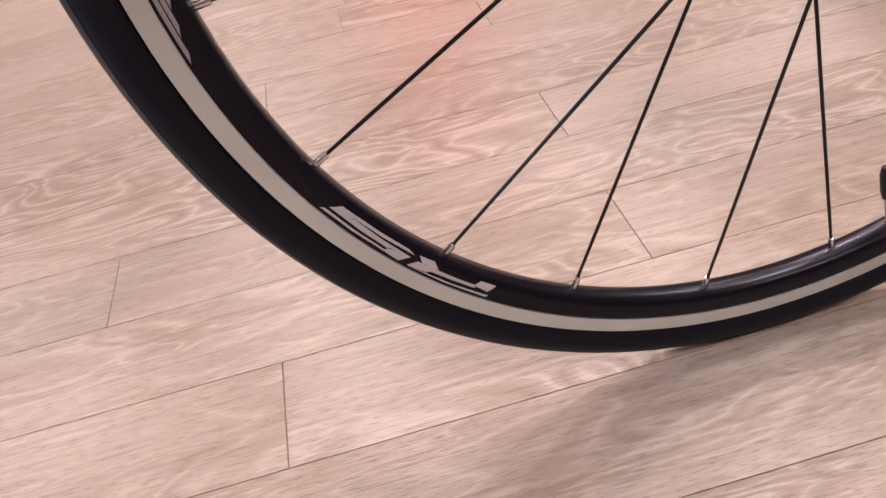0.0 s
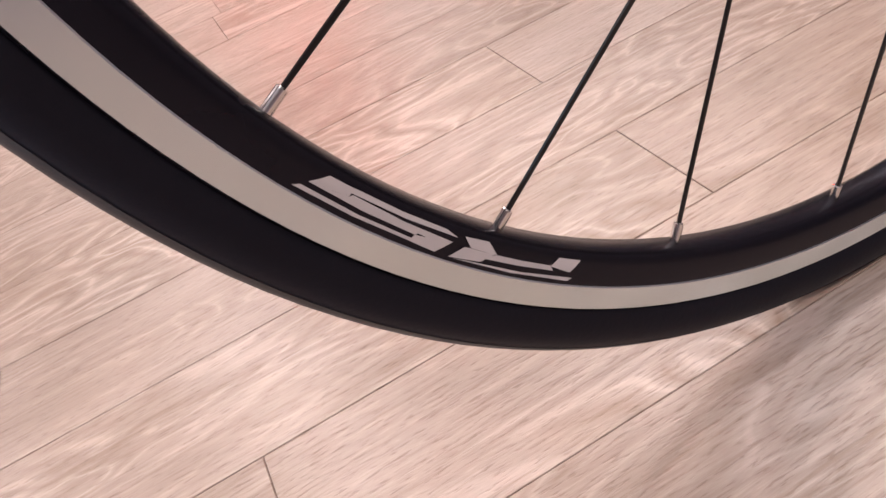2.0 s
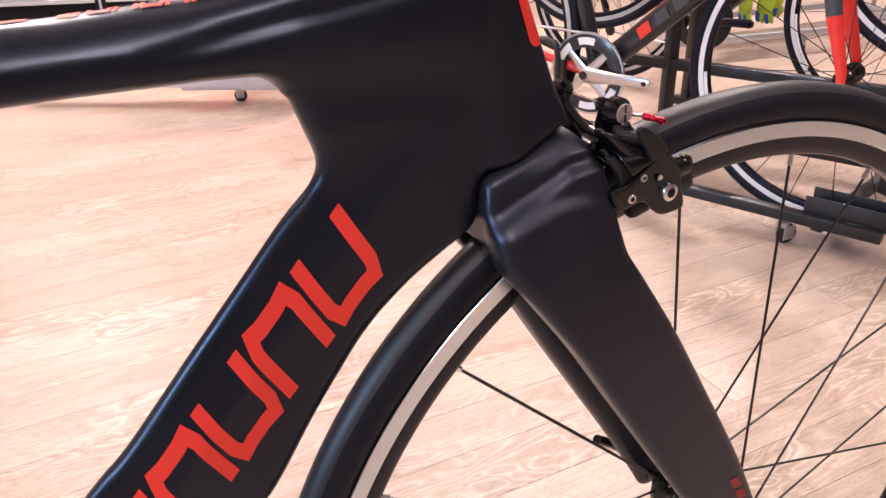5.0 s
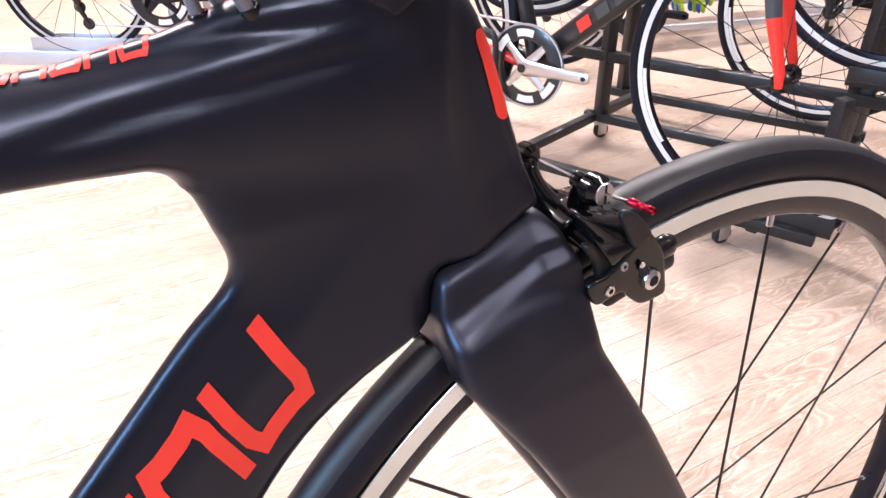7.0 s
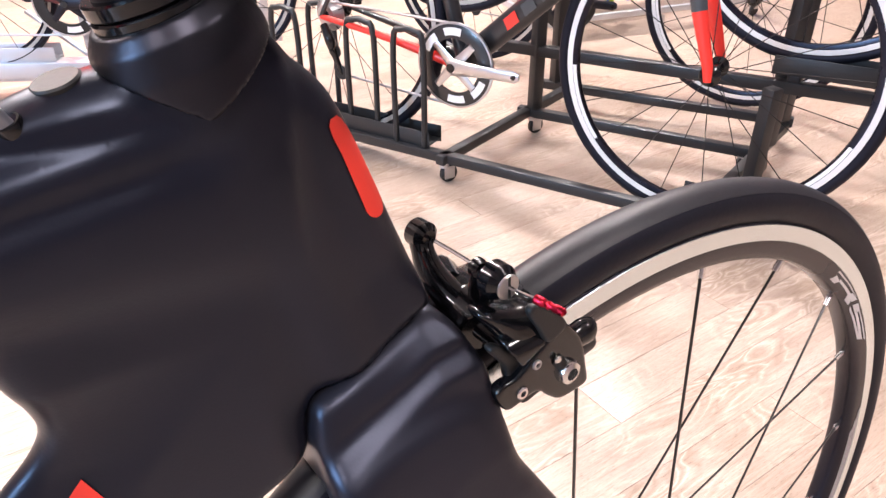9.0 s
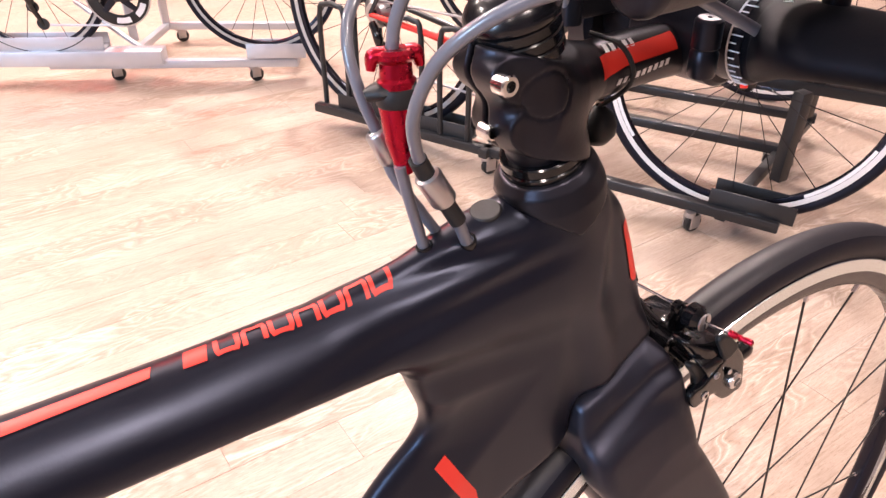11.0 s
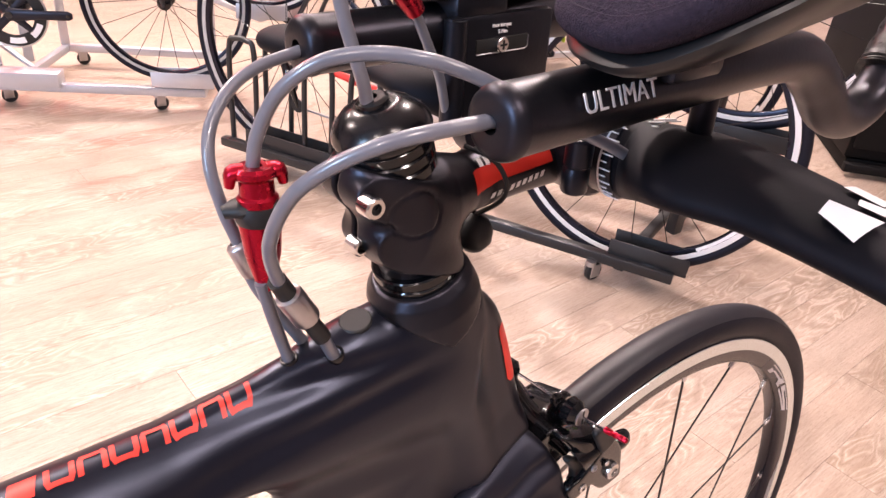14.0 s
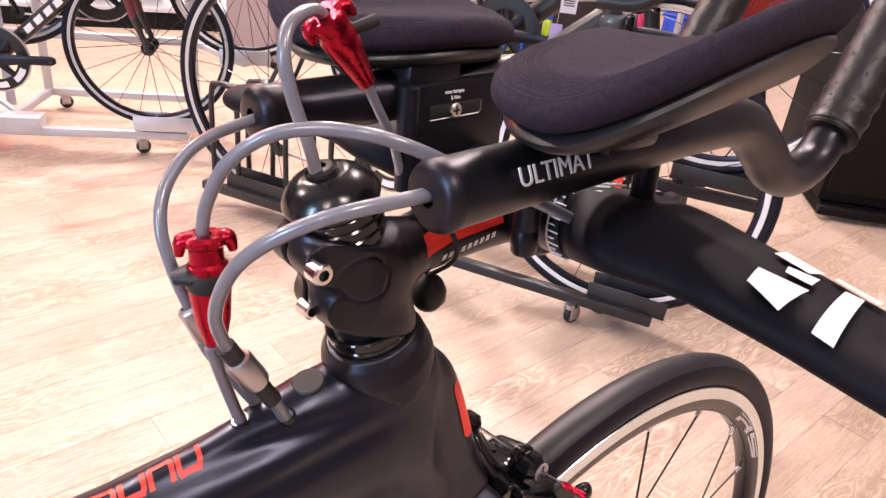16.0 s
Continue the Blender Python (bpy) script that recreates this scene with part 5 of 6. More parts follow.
wheel_tray(rack, (0.985, 0.715, 0.085), radians(-61.5), 0.19, RACKBLACK)
wheel_tray(rack, (0.520, 1.560, 0.085), radians(-61.5), 0.46, RACKBLACK)
wheel_tray(rack, (1.375, 0.800, 0.300), radians(-61.5), 0.24, RACKBLACK)
part("tray_arm", beam((0.960, 0.690, 0.072), (1.03, 0.728, 0.072), 0.03, 0.02), RACKBLACK, rack)
part("tray_arm", beam((1.345, 0.865, 0.270), (1.420, 0.90, 0.270), 0.03, 0.02), RACKBLACK, rack)
for x, y in ((0.367, 1.800), (0.470, 1.790), (0.490, 1.575), (0.553, 1.430)):
    hold = bmesh.new()
    tube([(x, y, 0.075), (x, y, 0.34), (x + 0.012, y - 0.022, 0.375), (x + 0.030, y - 0.055, 0.375), (x + 0.042, y - 0.077, 0.34), (x + 0.042, y - 0.077, 0.075)], 0.008, 10, hold, per=4)
    part("wheel_hoop", hold, RACKBLACK, rack)
for x, y in ((0.893, 0.800), (0.630, 1.290), (1.340, 0.940), (1.020, 1.440), (1.245, 1.545)):
    caster(rack, x - 0.013, y, 0.056)

silver = empty("bike_rack", label="galvanised steel wheeled display rack holding two bicycles", category="bike rack")
for a, b, z, w in (((-0.330, 2.590), (0.425, 2.205), 0.072, 0.030), ((0.115, 2.862), (0.640, 2.575), 0.072, 0.026), ((-0.080, 2.900), (0.620, 2.545), 0.300, 0.028), ((-0.90, 2.880), (0.02, 2.410), 0.100, 0.07)):
    part("rail", beam(v(a, z), v(b, z), w, 0.028 if w < 0.05 else 0.05), RACKGREY, silver)
part("cross_rail", beam((-0.120, 2.470, 0.072), (0.125, 2.860, 0.072), 0.026, 0.026), RACKGREY, silver)
part("cross_rail", beam((0.415, 2.215, 0.066), (0.600, 2.590, 0.066), 0.026, 0.026), RACKGREY, silver)
for x, y, top in ((0.578, 2.565, 0.60), (0.119, 2.858, 0.60), (-0.031, 2.686, 0.42)):
    part("post", beam((x, y, 0.084), (x, y, top), 0.030, 0.030), RACKGREY, silver)
part("brace", beam((-0.02, 2.50, 0.09), (-0.20, 2.64, 0.26), 0.02, 0.012), RACKGREY, silver)
wheel_tray(silver, (0.365, 2.235, 0.105), radians(-27), 0.20, RACKGREY, 0.06, 0.05)
wheel_tray(silver, (0.655, 2.245, 0.310), radians(-27), 0.17, RACKGREY, 0.06, 0.05)
wheel_tray(silver, (-0.32, 2.60, 0.130), radians(-27), 0.40, RACKGREY, 0.06, 0.05)
part("tray_arm", beam((0.655, 2.245, 0.295), (0.600, 2.560, 0.295), 0.03, 0.02), RACKGREY, silver)
for x, y in ((-0.127, 2.528), (0.297, 2.288), (0.175, 2.860), (0.60, 2.60)):
    caster(silver, x - 0.013, y, 0.060)


# ---- other bicycles ----
def shared(cache, key, make):
    if key not in cache:
        cache[key] = make()
    return cache[key]


PARTS = {}


def bike_wheel(parent, at, r, band, mark, rear=False):
    """A road wheel: tyre, rim with a pale band, hub, twenty spokes."""
    w = empty("rear_wheel" if rear else "front_wheel", parent, Matrix.Translation(at))
    k = r / 0.3425
    part("tyre", revolve([((0.3291 + 0.0134 * math.cos(a)) * k, 0.0130 * math.sin(a)) for a in [2 * math.pi * i / 16 for i in range(16)] if math.cos(a) > -0.8], 80, (0, 0, 0), (0, 1, 0)), RUBBER, w)
    rim = part("rim", revolve([(0.319 * k, 0.0102), (0.306 * k, 0.0104), (0.295 * k, 0.007), (0.293 * k, 0), (0.295 * k, -0.007), (0.306 * k, -0.0104), (0.319 * k, -0.0102)], 80, (0, 0, 0), (0, 1, 0)), RIMBLACK, w)
    for s in (-1, 1):
        part("rim_band", revolve([(0.3185 * k, s * 0.0100), (0.3180 * k, s * 0.0112), (0.3065 * k, s * 0.0113), (0.3060 * k, s * 0.0100)], 80, (0, 0, 0), (0, 1, 0)), band, rim)
        if mark:
            for a0 in (20, 140, 260):
                part("rim_mark", revolve([(0.3050 * k, s * 0.0110), (0.2975 * k, s * 0.0098), (0.2975 * k, s * 0.0090), (0.3050 * k, s * 0.0100)], 12, (0, 0, 0), (0, 1, 0), arc=(a0, a0 + 34)), mark, rim)
    part("hub_shell", revolve([(0.004, -0.05), (0.009, -0.05), (0.016, -0.042), (0.022, -0.038), (0.022, -0.033), (0.013, -0.028), (0.013, 0.028), (0.022, 0.033), (0.022, 0.038), (0.016, 0.042), (0.009, 0.05), (0.004, 0.05)], 24, (0, 0, 0), (0, 1, 0)), GLOSS, w)
    sp = shared(PARTS, ("spoke", r), lambda: mesh_of("spoke", tube([(0, 0, 0), (0, 0, 0.275 * k)], 0.0011, 5), SPOKE))
    for i in range(20):
        t = radians(18 * i + 5)
        o = Vector((math.cos(t), 0, math.sin(t)))
        a, b = o * 0.294 * k, o * 0.02 + Vector((0, 0.036 * (-1) ** i, 0))
        s = new("spoke", sp)
        s.parent = w
        s.matrix_basis = Matrix.Translation(a) @ (b - a).to_track_quat("Z", "Y").to_matrix().to_4x4()
    return w


def road_bike(name, label, hub, heading, size, frame_m, accent, fork_m, fork_low, band, mark=None, crank_m=None, ring_m=None, r=0.3425, logo=None, crank_turn=2.0, edge_m=None):
    """A road bicycle seen from its right side. Origin under the front hub; x ahead."""
    k = size
    b = empty(name, None, Matrix.Translation((hub[0], hub[1], hub[2] - r)) @ Matrix.Rotation(radians(heading), 4, "Z"), label=label, category="bicycle", group="bicycles on the racks")
    P = lambda x, z, y=0.0: Vector((x * k, y * k, r + (z - 0.3425) * k))
    bike_wheel(b, (0, 0, r), r, band, mark)
    rw = bike_wheel(b, (-0.985 * k, 0, r), r, GREYBAND, None, True)
    part("cassette", revolve([(0.012, -0.046), (0.026, -0.046), (0.045, -0.026), (0.045, -0.022), (0.012, -0.022)], 32, (0, 0, 0), (0, 1, 0)), BRUSHED, rw)
    bb, head_lo, head_hi, seat, rear = P(-0.59, 0.272), P(-0.105, 0.700), P(-0.150, 0.845), P(-0.745, 0.795), P(-0.985, 0.3425)
    bm = tube([bb, (bb + head_lo) / 2, head_lo], [0.029 * k, 0.030 * k, 0.026 * k], 20, r2=[0.026 * k, 0.024 * k, 0.022 * k])
    tube([seat + (head_hi - seat) * 0.0, (seat + head_hi) / 2 + Vector((0, 0, 0.012)), head_hi - Vector((0, 0, 0.02))], [0.017 * k, 0.019 * k, 0.021 * k], 18, bm, per=4)
    tube([bb, seat, seat + (seat - bb) * 0.06], [0.020 * k, 0.017 * k, 0.017 * k], 18, bm)
    tube([head_lo - (head_hi - head_lo) * 0.08, head_hi], [0.024 * k, 0.021 * k], 20, bm)
    frame_o = part("frame", bm, frame_m, b)
    for s in (-1, 1):
        e = Vector((0, s * 0.062, 0))
        part("chainstay", tube([bb + Vector((-0.03, s * 0.025, 0)), (bb + rear) / 2 + Vector((0, s * 0.045, 0.004)), rear + e], [0.013 * k, 0.010 * k, 0.007 * k], 12, per=4), accent if s < 0 else frame_m, b)
        part("seatstay", tube([seat - Vector((0, s * -0.012, 0.05)), (seat + rear) / 2 + Vector((0, s * 0.040, 0)), rear + e], [0.008 * k, 0.007 * k, 0.006 * k], 10, per=4), frame_m, b)
        crown, tip = P(-0.090, 0.675), Vector((0, 0, r))
        mid = crown + (tip - crown) * 0.62
        blade = part("fork_blade", tube([crown + Vector((0, s * 0.03, 0)), (crown + mid) / 2 + Vector((-0.006, s * 0.042, 0)), mid + Vector((-0.006, s * 0.048, 0))], [0.020 * k, 0.019 * k, 0.016 * k], 16, r2=[0.011 * k, 0.010 * k, 0.008 * k], up=(1, 0, 0.3)), fork_m if s < 0 else accent, b)
        part("blade_tip", tube([mid + Vector((-0.006, s * 0.048, 0)), tip + Vector((-0.004, s * 0.052, 0.02)), tip + Vector((0, s * 0.053, -0.008))], [0.016 * k, 0.011 * k, 0.008 * k], 16, r2=[0.008 * k, 0.006 * k, 0.005 * k], up=(1, 0, 0.3)), fork_low, blade)
    part("fork_crown", box(0.05 * k, 0.085 * k, 0.032 * k, P(-0.095, 0.685), 0.012 * k), fork_m, b)
    part("brake_caliper", box(0.02, 0.07, 0.05, P(-0.062, 0.680), 0.008), GLOSS, b)
    if logo:
        d = (head_lo - bb).normalized()
        up = Vector((-d.z, 0, d.x))
        for i in range(6):
            c = bb + d * (0.16 + 0.055 * i) * k + Vector((0, -0.0262 * k, 0)) - up * 0.012 * k
            quad = bmesh.new()
            loft(quad, [[c + Vector((0, -0.0004 * j, 0)) + d * a * k + up * h * k for a, h in ((0, 0), (0.036, 0), (0.041, 0.026), (0.005, 0.026))] for j in (0, 4)])
            part("block_mark", quad, logo[0] if i else logo[1], frame_o)
    part("stem", tube([head_hi + Vector((0, 0, 0.02)), head_hi + Vector((0.09 * k, 0, 0.035))], 0.016 * k, 14), SATIN, b)
    hb = head_hi + Vector((0.09 * k, 0, 0.035))
    drop = [(0, 0), (0.03, 0.0), (0.075, -0.012), (0.100, -0.045), (0.085, -0.095), (0.045, -0.125), (-0.03, -0.132)]
    pts = [hb + Vector((x, -0.205, z)) for x, z in drop[::-1]] + [hb + Vector((0, -0.17, 0)), hb, hb + Vector((0, 0.17, 0))] + [hb + Vector((x, 0.205, z)) for x, z in drop]
    part("handlebar", tube(pts, 0.0145, 12, per=4), TAPE, b)
    part("seatpost", tube([seat, seat + (seat - bb).normalized() * 0.16 * k], 0.0135, 12), SATIN, b)
    top = seat + (seat - bb).normalized() * 0.17 * k
    part("saddle", tube([top + Vector((-0.11, 0, 0.012)), top + Vector((-0.06, 0, 0.012)), top + Vector((0.03, 0, 0.006)), top + Vector((0.15, 0, 0.002))], [0.012, 0.020, 0.016, 0.010], 16, r2=[0.055, 0.068, 0.034, 0.016], per=4), PLASTIC, b)
    ring_m, crank_m = ring_m or PLASTIC, crank_m or SATIN
    y0 = -0.048
    ring = part("chainring", revolve([(0.066, -0.003), (0.098, -0.003), (0.101, -0.001), (0.101, 0.001), (0.098, 0.003), (0.066, 0.003)], 64, bb + Vector((0, y0, 0)), (0, 1, 0)), ring_m, b)
    part("chain_edge", revolve([(0.1000, -0.0035), (0.1045, -0.003), (0.1045, 0.003), (0.1000, 0.0035)], 64, bb + Vector((0, y0, 0)), (0, 1, 0)), edge_m or BRUSHED, ring)
    if logo:
        for a0 in (200, 250, 20, 70):
            part("block_mark", revolve([(0.074, -0.0042), (0.092, -0.0042), (0.092, -0.0034), (0.074, -0.0034)], 8, bb + Vector((0, y0, 0)), (0, 1, 0), arc=(a0, a0 + 32)), WHITE, ring)
    t = radians(crank_turn)
    cd = Vector((math.cos(t), 0, math.sin(t)))
    for s in (1, -1):
        y = y0 - 0.014 if s > 0 else 0.062
        arm = part("crank_arm", tube([bb + Vector((0, y, 0)) - cd * s * 0.012, bb + Vector((0, y, 0)), bb + Vector((0, y - 0.004, 0)) + cd * s * 0.09, bb + Vector((0, y - 0.008, 0)) + cd * s * 0.170, bb + Vector((0, y - 0.008, 0)) + cd * s * 0.182], [0.010, 0.021, 0.014, 0.0145, 0.008], 14, r2=[0.006, 0.008, 0.006, 0.0055, 0.004], up=(0, 0, 1)), crank_m, b)
        part("axle_bolt", disc(0.011, 0.004, bb + Vector((0, y - 0.007 if s > 0 else y + 0.004, 0)), (0, -1, 0), 20, 0.001), GLOSS, arm)
        part("pedal_eye", disc(0.006, 0.004, bb + Vector((0, y - 0.012, 0)) + cd * s * 0.170, (0, -1, 0), 16, 0.0005), GLOSS, arm)
    for i in range(4):
        a = t + radians(45 + 90 * i)
        o = Vector((math.cos(a), 0, math.sin(a)))
        part("spider_arm", tube([bb + Vector((0, y0 - 0.006, 0)), bb + Vector((0, y0 - 0.004, 0)) + o * 0.072], [0.014, 0.009], 10, r2=[0.004, 0.003]), crank_m, ring)
    for s, z in ((1, 0.100), (-1, -0.100)):
        q = rear + Vector((0, -0.04, 0.035 * s)) if s > 0 else rear + Vector((0.04, -0.045, -0.15))
        part("chain", tube([bb + Vector((0.0, y0, z)), q], 0.0035, 6, r2=0.003), BRUSHED, b)
    der = part("rear_derailleur", tube([rear + Vector((0.005, -0.062, -0.02)), rear + Vector((0.03, -0.070, -0.06)), rear + Vector((0.025, -0.055, -0.09)), rear + Vector((0.045, -0.048, -0.15))], [0.010, 0.014, 0.010, 0.006], 12, per=4), GLOSS, b)
    for dz, dx in ((-0.09, 0.025), (-0.145, 0.043)):
        part("jockey_wheel", disc(0.020, 0.006, rear + Vector((dx, -0.046, dz)), (0, -1, 0), 20, 0.002), PLASTIC, der)
    return b


DARKGREY = mat("dark_grey_paint", (0.045, 0.05, 0.056), 0.35, coat=0.2, vary=0.1)
BLACKPAINT = mat("black_paint", (0.014, 0.014, 0.016), 0.3, coat=0.3, vary=0.1)
BRIGHTRED = mat("bright_red_paint", (0.75, 0.03, 0.02), 0.35, coat=0.3, vary=0.06)
DARKRED = mat("dark_red_paint", (0.10, 0.012, 0.016), 0.35, coat=0.3, vary=0.1)
ORANGE = mat("orange_paint", (0.80, 0.13, 0.02), 0.35, coat=0.3, vary=0.06)
SILVERCRANK = mat("silver_alloy", (0.62, 0.60, 0.60), 0.3, metal=1.0, rvary=0.06)
WHITEBAND = mat("white_rim_band", (0.74, 0.73, 0.74), 0.4, vary=0.05)
GREYBAND = mat("grey_rim_band", (0.45, 0.44, 0.43), 0.4, vary=0.08)

road_bike("road_bicycle", "dark grey road bicycle with bright red fork on the rack", (0.975, 0.800, 0.372), -61.5, 1.0, BLACKPAINT, BRIGHTRED, DARKGREY, BRIGHTRED, WHITEBAND, WHITE, SILVERCRANK, BLACKPAINT, logo=(DARKGREY, BRIGHTRED))
road_bike("road_bicycle", "black road bicycle with orange fork stripes on the rack's upper tier", (1.375, 0.870, 0.650), -61.5, 1.0, BLACKPAINT, ORANGE, BLACKPAINT, BLACKPAINT, WHITEBAND, WHITE, SATIN, PLASTIC, edge_m=PLASTIC)
road_bike("road_bicycle", "black road bicycle with white rims standing behind the rack", (1.72, 1.30, 0.3425), -61.5, 1.0, BLACKPAINT, BLACKPAINT, BLACKPAINT, BLACKPAINT, WHITEBAND, WHITE, SATIN, PLASTIC, edge_m=PLASTIC)
road_bike("road_bicycle", "small black road bicycle with dark red fork on a silver rack", (0.335, 2.245, 0.372), -27, 0.76, BLACKPAINT, DARKRED, DARKRED, BLACKPAINT, GREYBAND, None, SATIN, PLASTIC, r=0.262, logo=(WHITE, WHITE))
road_bike("road_bicycle", "small dark red road bicycle on the silver rack's upper tier", (0.665, 2.250, 0.575), -27, 0.76, DARKRED, BRIGHTRED, DARKRED, DARKRED, WHITEBAND, WHITE, SATIN, PLASTIC, r=0.262)

# ---- the far side of the showroom ----
wall_n = tagged(part("wall_north", box(14.4, 0.2, 3.6, (1.2, 7.1, 1.8)), DARKWALL, None), "dark painted wall at the showroom's far end", "wall", kind="structure")
tagged(part("wall_east", box(0.2, 13.2, 3.6, (6.4, 0.6, 1.8)), WALLM, None), "grey painted side wall", "wall", kind="structure")
tagged(part("wall_south", box(14.4, 0.2, 3.6, (1.2, -5.9, 1.8)), WALLM, None), "grey painted wall behind", "wall", kind="structure")
tagged(part("wall_west", box(0.2, 13.2, 3.6, (-5.9, 0.6, 1.8)), WALLM, None), "grey painted side wall", "wall", kind="structure")
tagged(part("ceiling", box(14.4, 13.2, 0.2, (1.2, 0.6, 3.7)), CEIL, None), "plain pale ceiling", "ceiling", kind="structure")
tagged(part("lit_sign", box(1.3, 0.06, 0.7, (0.25, 6.95, 2.75), 0.01), emit("red_sign_light", (1.0, 0.03, 0.02), 12.0), None), "red illuminated sign on the far wall", "sign")

CABINETM = mat("black_laminate", (0.0050, 0.0046, 0.0052), 0.6, spec=0.16, vary=0.25, vscale=6, bump=0.05, scale=200)
MAUVE = mat("mauve_panel", (0.27, 0.22, 0.24), 0.6, vary=0.06, vscale=5, bump=0.08, scale=150)
LIME = mat("lime_fabric", (0.38, 0.52, 0.04), 0.8, vary=0.25, vscale=40, bump=0.4, scale=300)
BLUEF = mat("blue_fabric", (0.02, 0.10, 0.55), 0.7, vary=0.25, vscale=40, bump=0.4, scale=300)
PINK = mat("pink_fabric", (0.75, 0.05, 0.22), 0.7, vary=0.2, vscale=30, bump=0.4, scale=250)
REDF = mat("red_panel", (0.45, 0.015, 0.015), 0.6, vary=0.15, vscale=4, bump=0.1, scale=100)
GREENF = mat("green_fabric", (0.06, 0.45, 0.04), 0.8, vary=0.25, vscale=40, bump=0.4, scale=300)
SHOEW = mat("white_shoe_leather", (0.62, 0.58, 0.60), 0.5, vary=0.15, vscale=25, bump=0.15, scale=200)
CLOTHW = mat("pale_cloth", (0.50, 0.44, 0.46), 0.9, vary=0.2, vscale=15, bump=0.4, scale=120)
CLOTHB = mat("dark_cloth", (0.015, 0.014, 0.016), 0.9, vary=0.3, vscale=15, bump=0.4, scale=120)
PAPER = mat("tag_paper", (0.78, 0.76, 0.78), 0.6, vary=0.04, vscale=30)
LILAC = mat("lilac_tag_paper", (0.42, 0.34, 0.62), 0.6, vary=0.06, vscale=30)
BASKET = mat("blue_basket_plastic", (0.01, 0.05, 0.42), 0.45, vary=0.15, vscale=20)

# black cabinet, set at an angle
cabinet = empty("display_cabinet", None, Matrix.Translation((2.20, 0.87, 0)) @ Matrix.Rotation(radians(-45.5), 4, "Z"), label="black laminate display cabinet on a recessed plinth", category="cabinet")
part("plinth", box(1.26, 0.52, 0.05, (0.65, 0.31, 0.025), 0.004), CABINETM, cabinet)
part("foot_rail", beam((0.0, 0.0, 0.035), (1.3, 0.0, 0.035), 0.03, 0.03), CABINETM, cabinet)
part("body", box(1.30, 0.60, 0.86, (0.65, 0.33, 0.49), 0.006), CABINETM, cabinet)
part("top", box(1.34, 0.64, 0.03, (0.65, 0.33, 0.935), 0.004), CABINETM, cabinet)
for k in range(3):
    door = part("door", box(0.420, 0.018, 0.78, (0.225 + 0.425 * k, 0.022, 0.49), 0.003), CABINETM, cabinet)
    part("handle", tube([(0.395 + 0.425 * k, 0.012, 0.80), (0.395 + 0.425 * k, -0.010, 0.79), (0.395 + 0.425 * k, -0.010, 0.70), (0.395 + 0.425 * k, 0.012, 0.69)], 0.005, 10, per=4), SATIN, door)

# mauve partition
screen = empty("partition", None, Matrix.Translation((1.195, 3.44, 0)) @ Matrix.Rotation(radians(-84), 4, "Z"), label="mauve-grey upright partition panel standing on the floor", category="partition")
part("panel", box(0.50, 0.05, 1.10, (0, 0, 0.56), 0.004), MAUVE, screen)
part("base_strip", box(0.52, 0.07, 0.03, (0, 0, 0.015), 0.003), CABINETM, screen)

# low shoe shelf along the far side
shelf = empty("shoe_shelf", None, Matrix.Translation((0.55, 4.22, 0)) @ Matrix.Rotation(radians(-19), 4, "Z"), label="long low black display shelf with shoes and clothes", category="shelf")
part("plinth", box(3.6, 0.52, 0.10, (-0.55, 0.30, 0.05), 0.004), CABINETM, shelf)
part("board", box(3.64, 0.58, 0.025, (-0.55, 0.30, 0.1125), 0.003), RACKGREY, shelf)
part("back_panel", box(3.6, 0.03, 1.30, (-0.55, 0.60, 0.75), 0.003), DARKWALL, shelf)
for k in range(4):
    part("upright", box(0.03, 0.50, 1.20, (-2.2 + 1.1 * k, 0.32, 0.725), 0.003), CABINETM, shelf)
part("hanging_rail", tube([(-2.3, 0.30, 1.18), (1.2, 0.30, 1.18)], 0.012, 12), BRUSHED, shelf)


def shoe(x, y, turn, m, at):
    """A low shoe: sole, upper with an opening, laces."""
    t = at @ pose(x, y, 0.125, 0, 0, turn)
    s = empty("shoe", None, t, label="pale low sports shoe standing on the shelf", category="shoe", group="shoes on the shelf")
    sole = [[(-0.13 + 0.26 * u + 0, w * c, z) for c, z in ((-1, 0), (1, 0), (1, 0.022), (-1, 0.022))] for u, w in ((0, 0.022), (0.08, 0.034), (0.35, 0.036), (0.70, 0.046), (0.92, 0.036), (1.0, 0.014))]
    part("sole", loft(bmesh.new(), sole), PAPER, s)
    up = []
    for u, w, h in ((0.01, 0.024, 0.080), (0.10, 0.032, 0.092), (0.30, 0.034, 0.085), (0.55, 0.040, 0.068), (0.80, 0.040, 0.044), (0.96, 0.020, 0.030)):
        up.append([(-0.13 + 0.26 * u, w * math.cos(a), 0.020 + (h - 0.02) * max(0.0, math.sin(a)) ** 0.7) for a in [math.pi * k / 9 for k in range(10)]])
    part("upper", loft(bmesh.new(), up), m, s)
    for k in range(4):
        part("lace", tube([(-0.02 + 0.025 * k, -0.018, 0.098 - 0.010 * k), (-0.02 + 0.025 * k, 0.0, 0.104 - 0.010 * k), (-0.02 + 0.025 * k, 0.018, 0.098 - 0.010 * k)], 0.0025, 6), CLOTHW, s)


frame_at = Matrix.Translation((0.55, 4.22, 0)) @ Matrix.Rotation(radians(-19), 4, "Z")
rng = random.Random(3)
for k in range(11):
    shoe(-1.6 + 0.26 * k + rng.uniform(-0.03, 0.03), 0.17 + rng.uniform(-0.03, 0.03), -90 + rng.uniform(-25, 25), (SHOEW, CLOTHW, SHOEW, CLOTHB)[k % 4], frame_at)


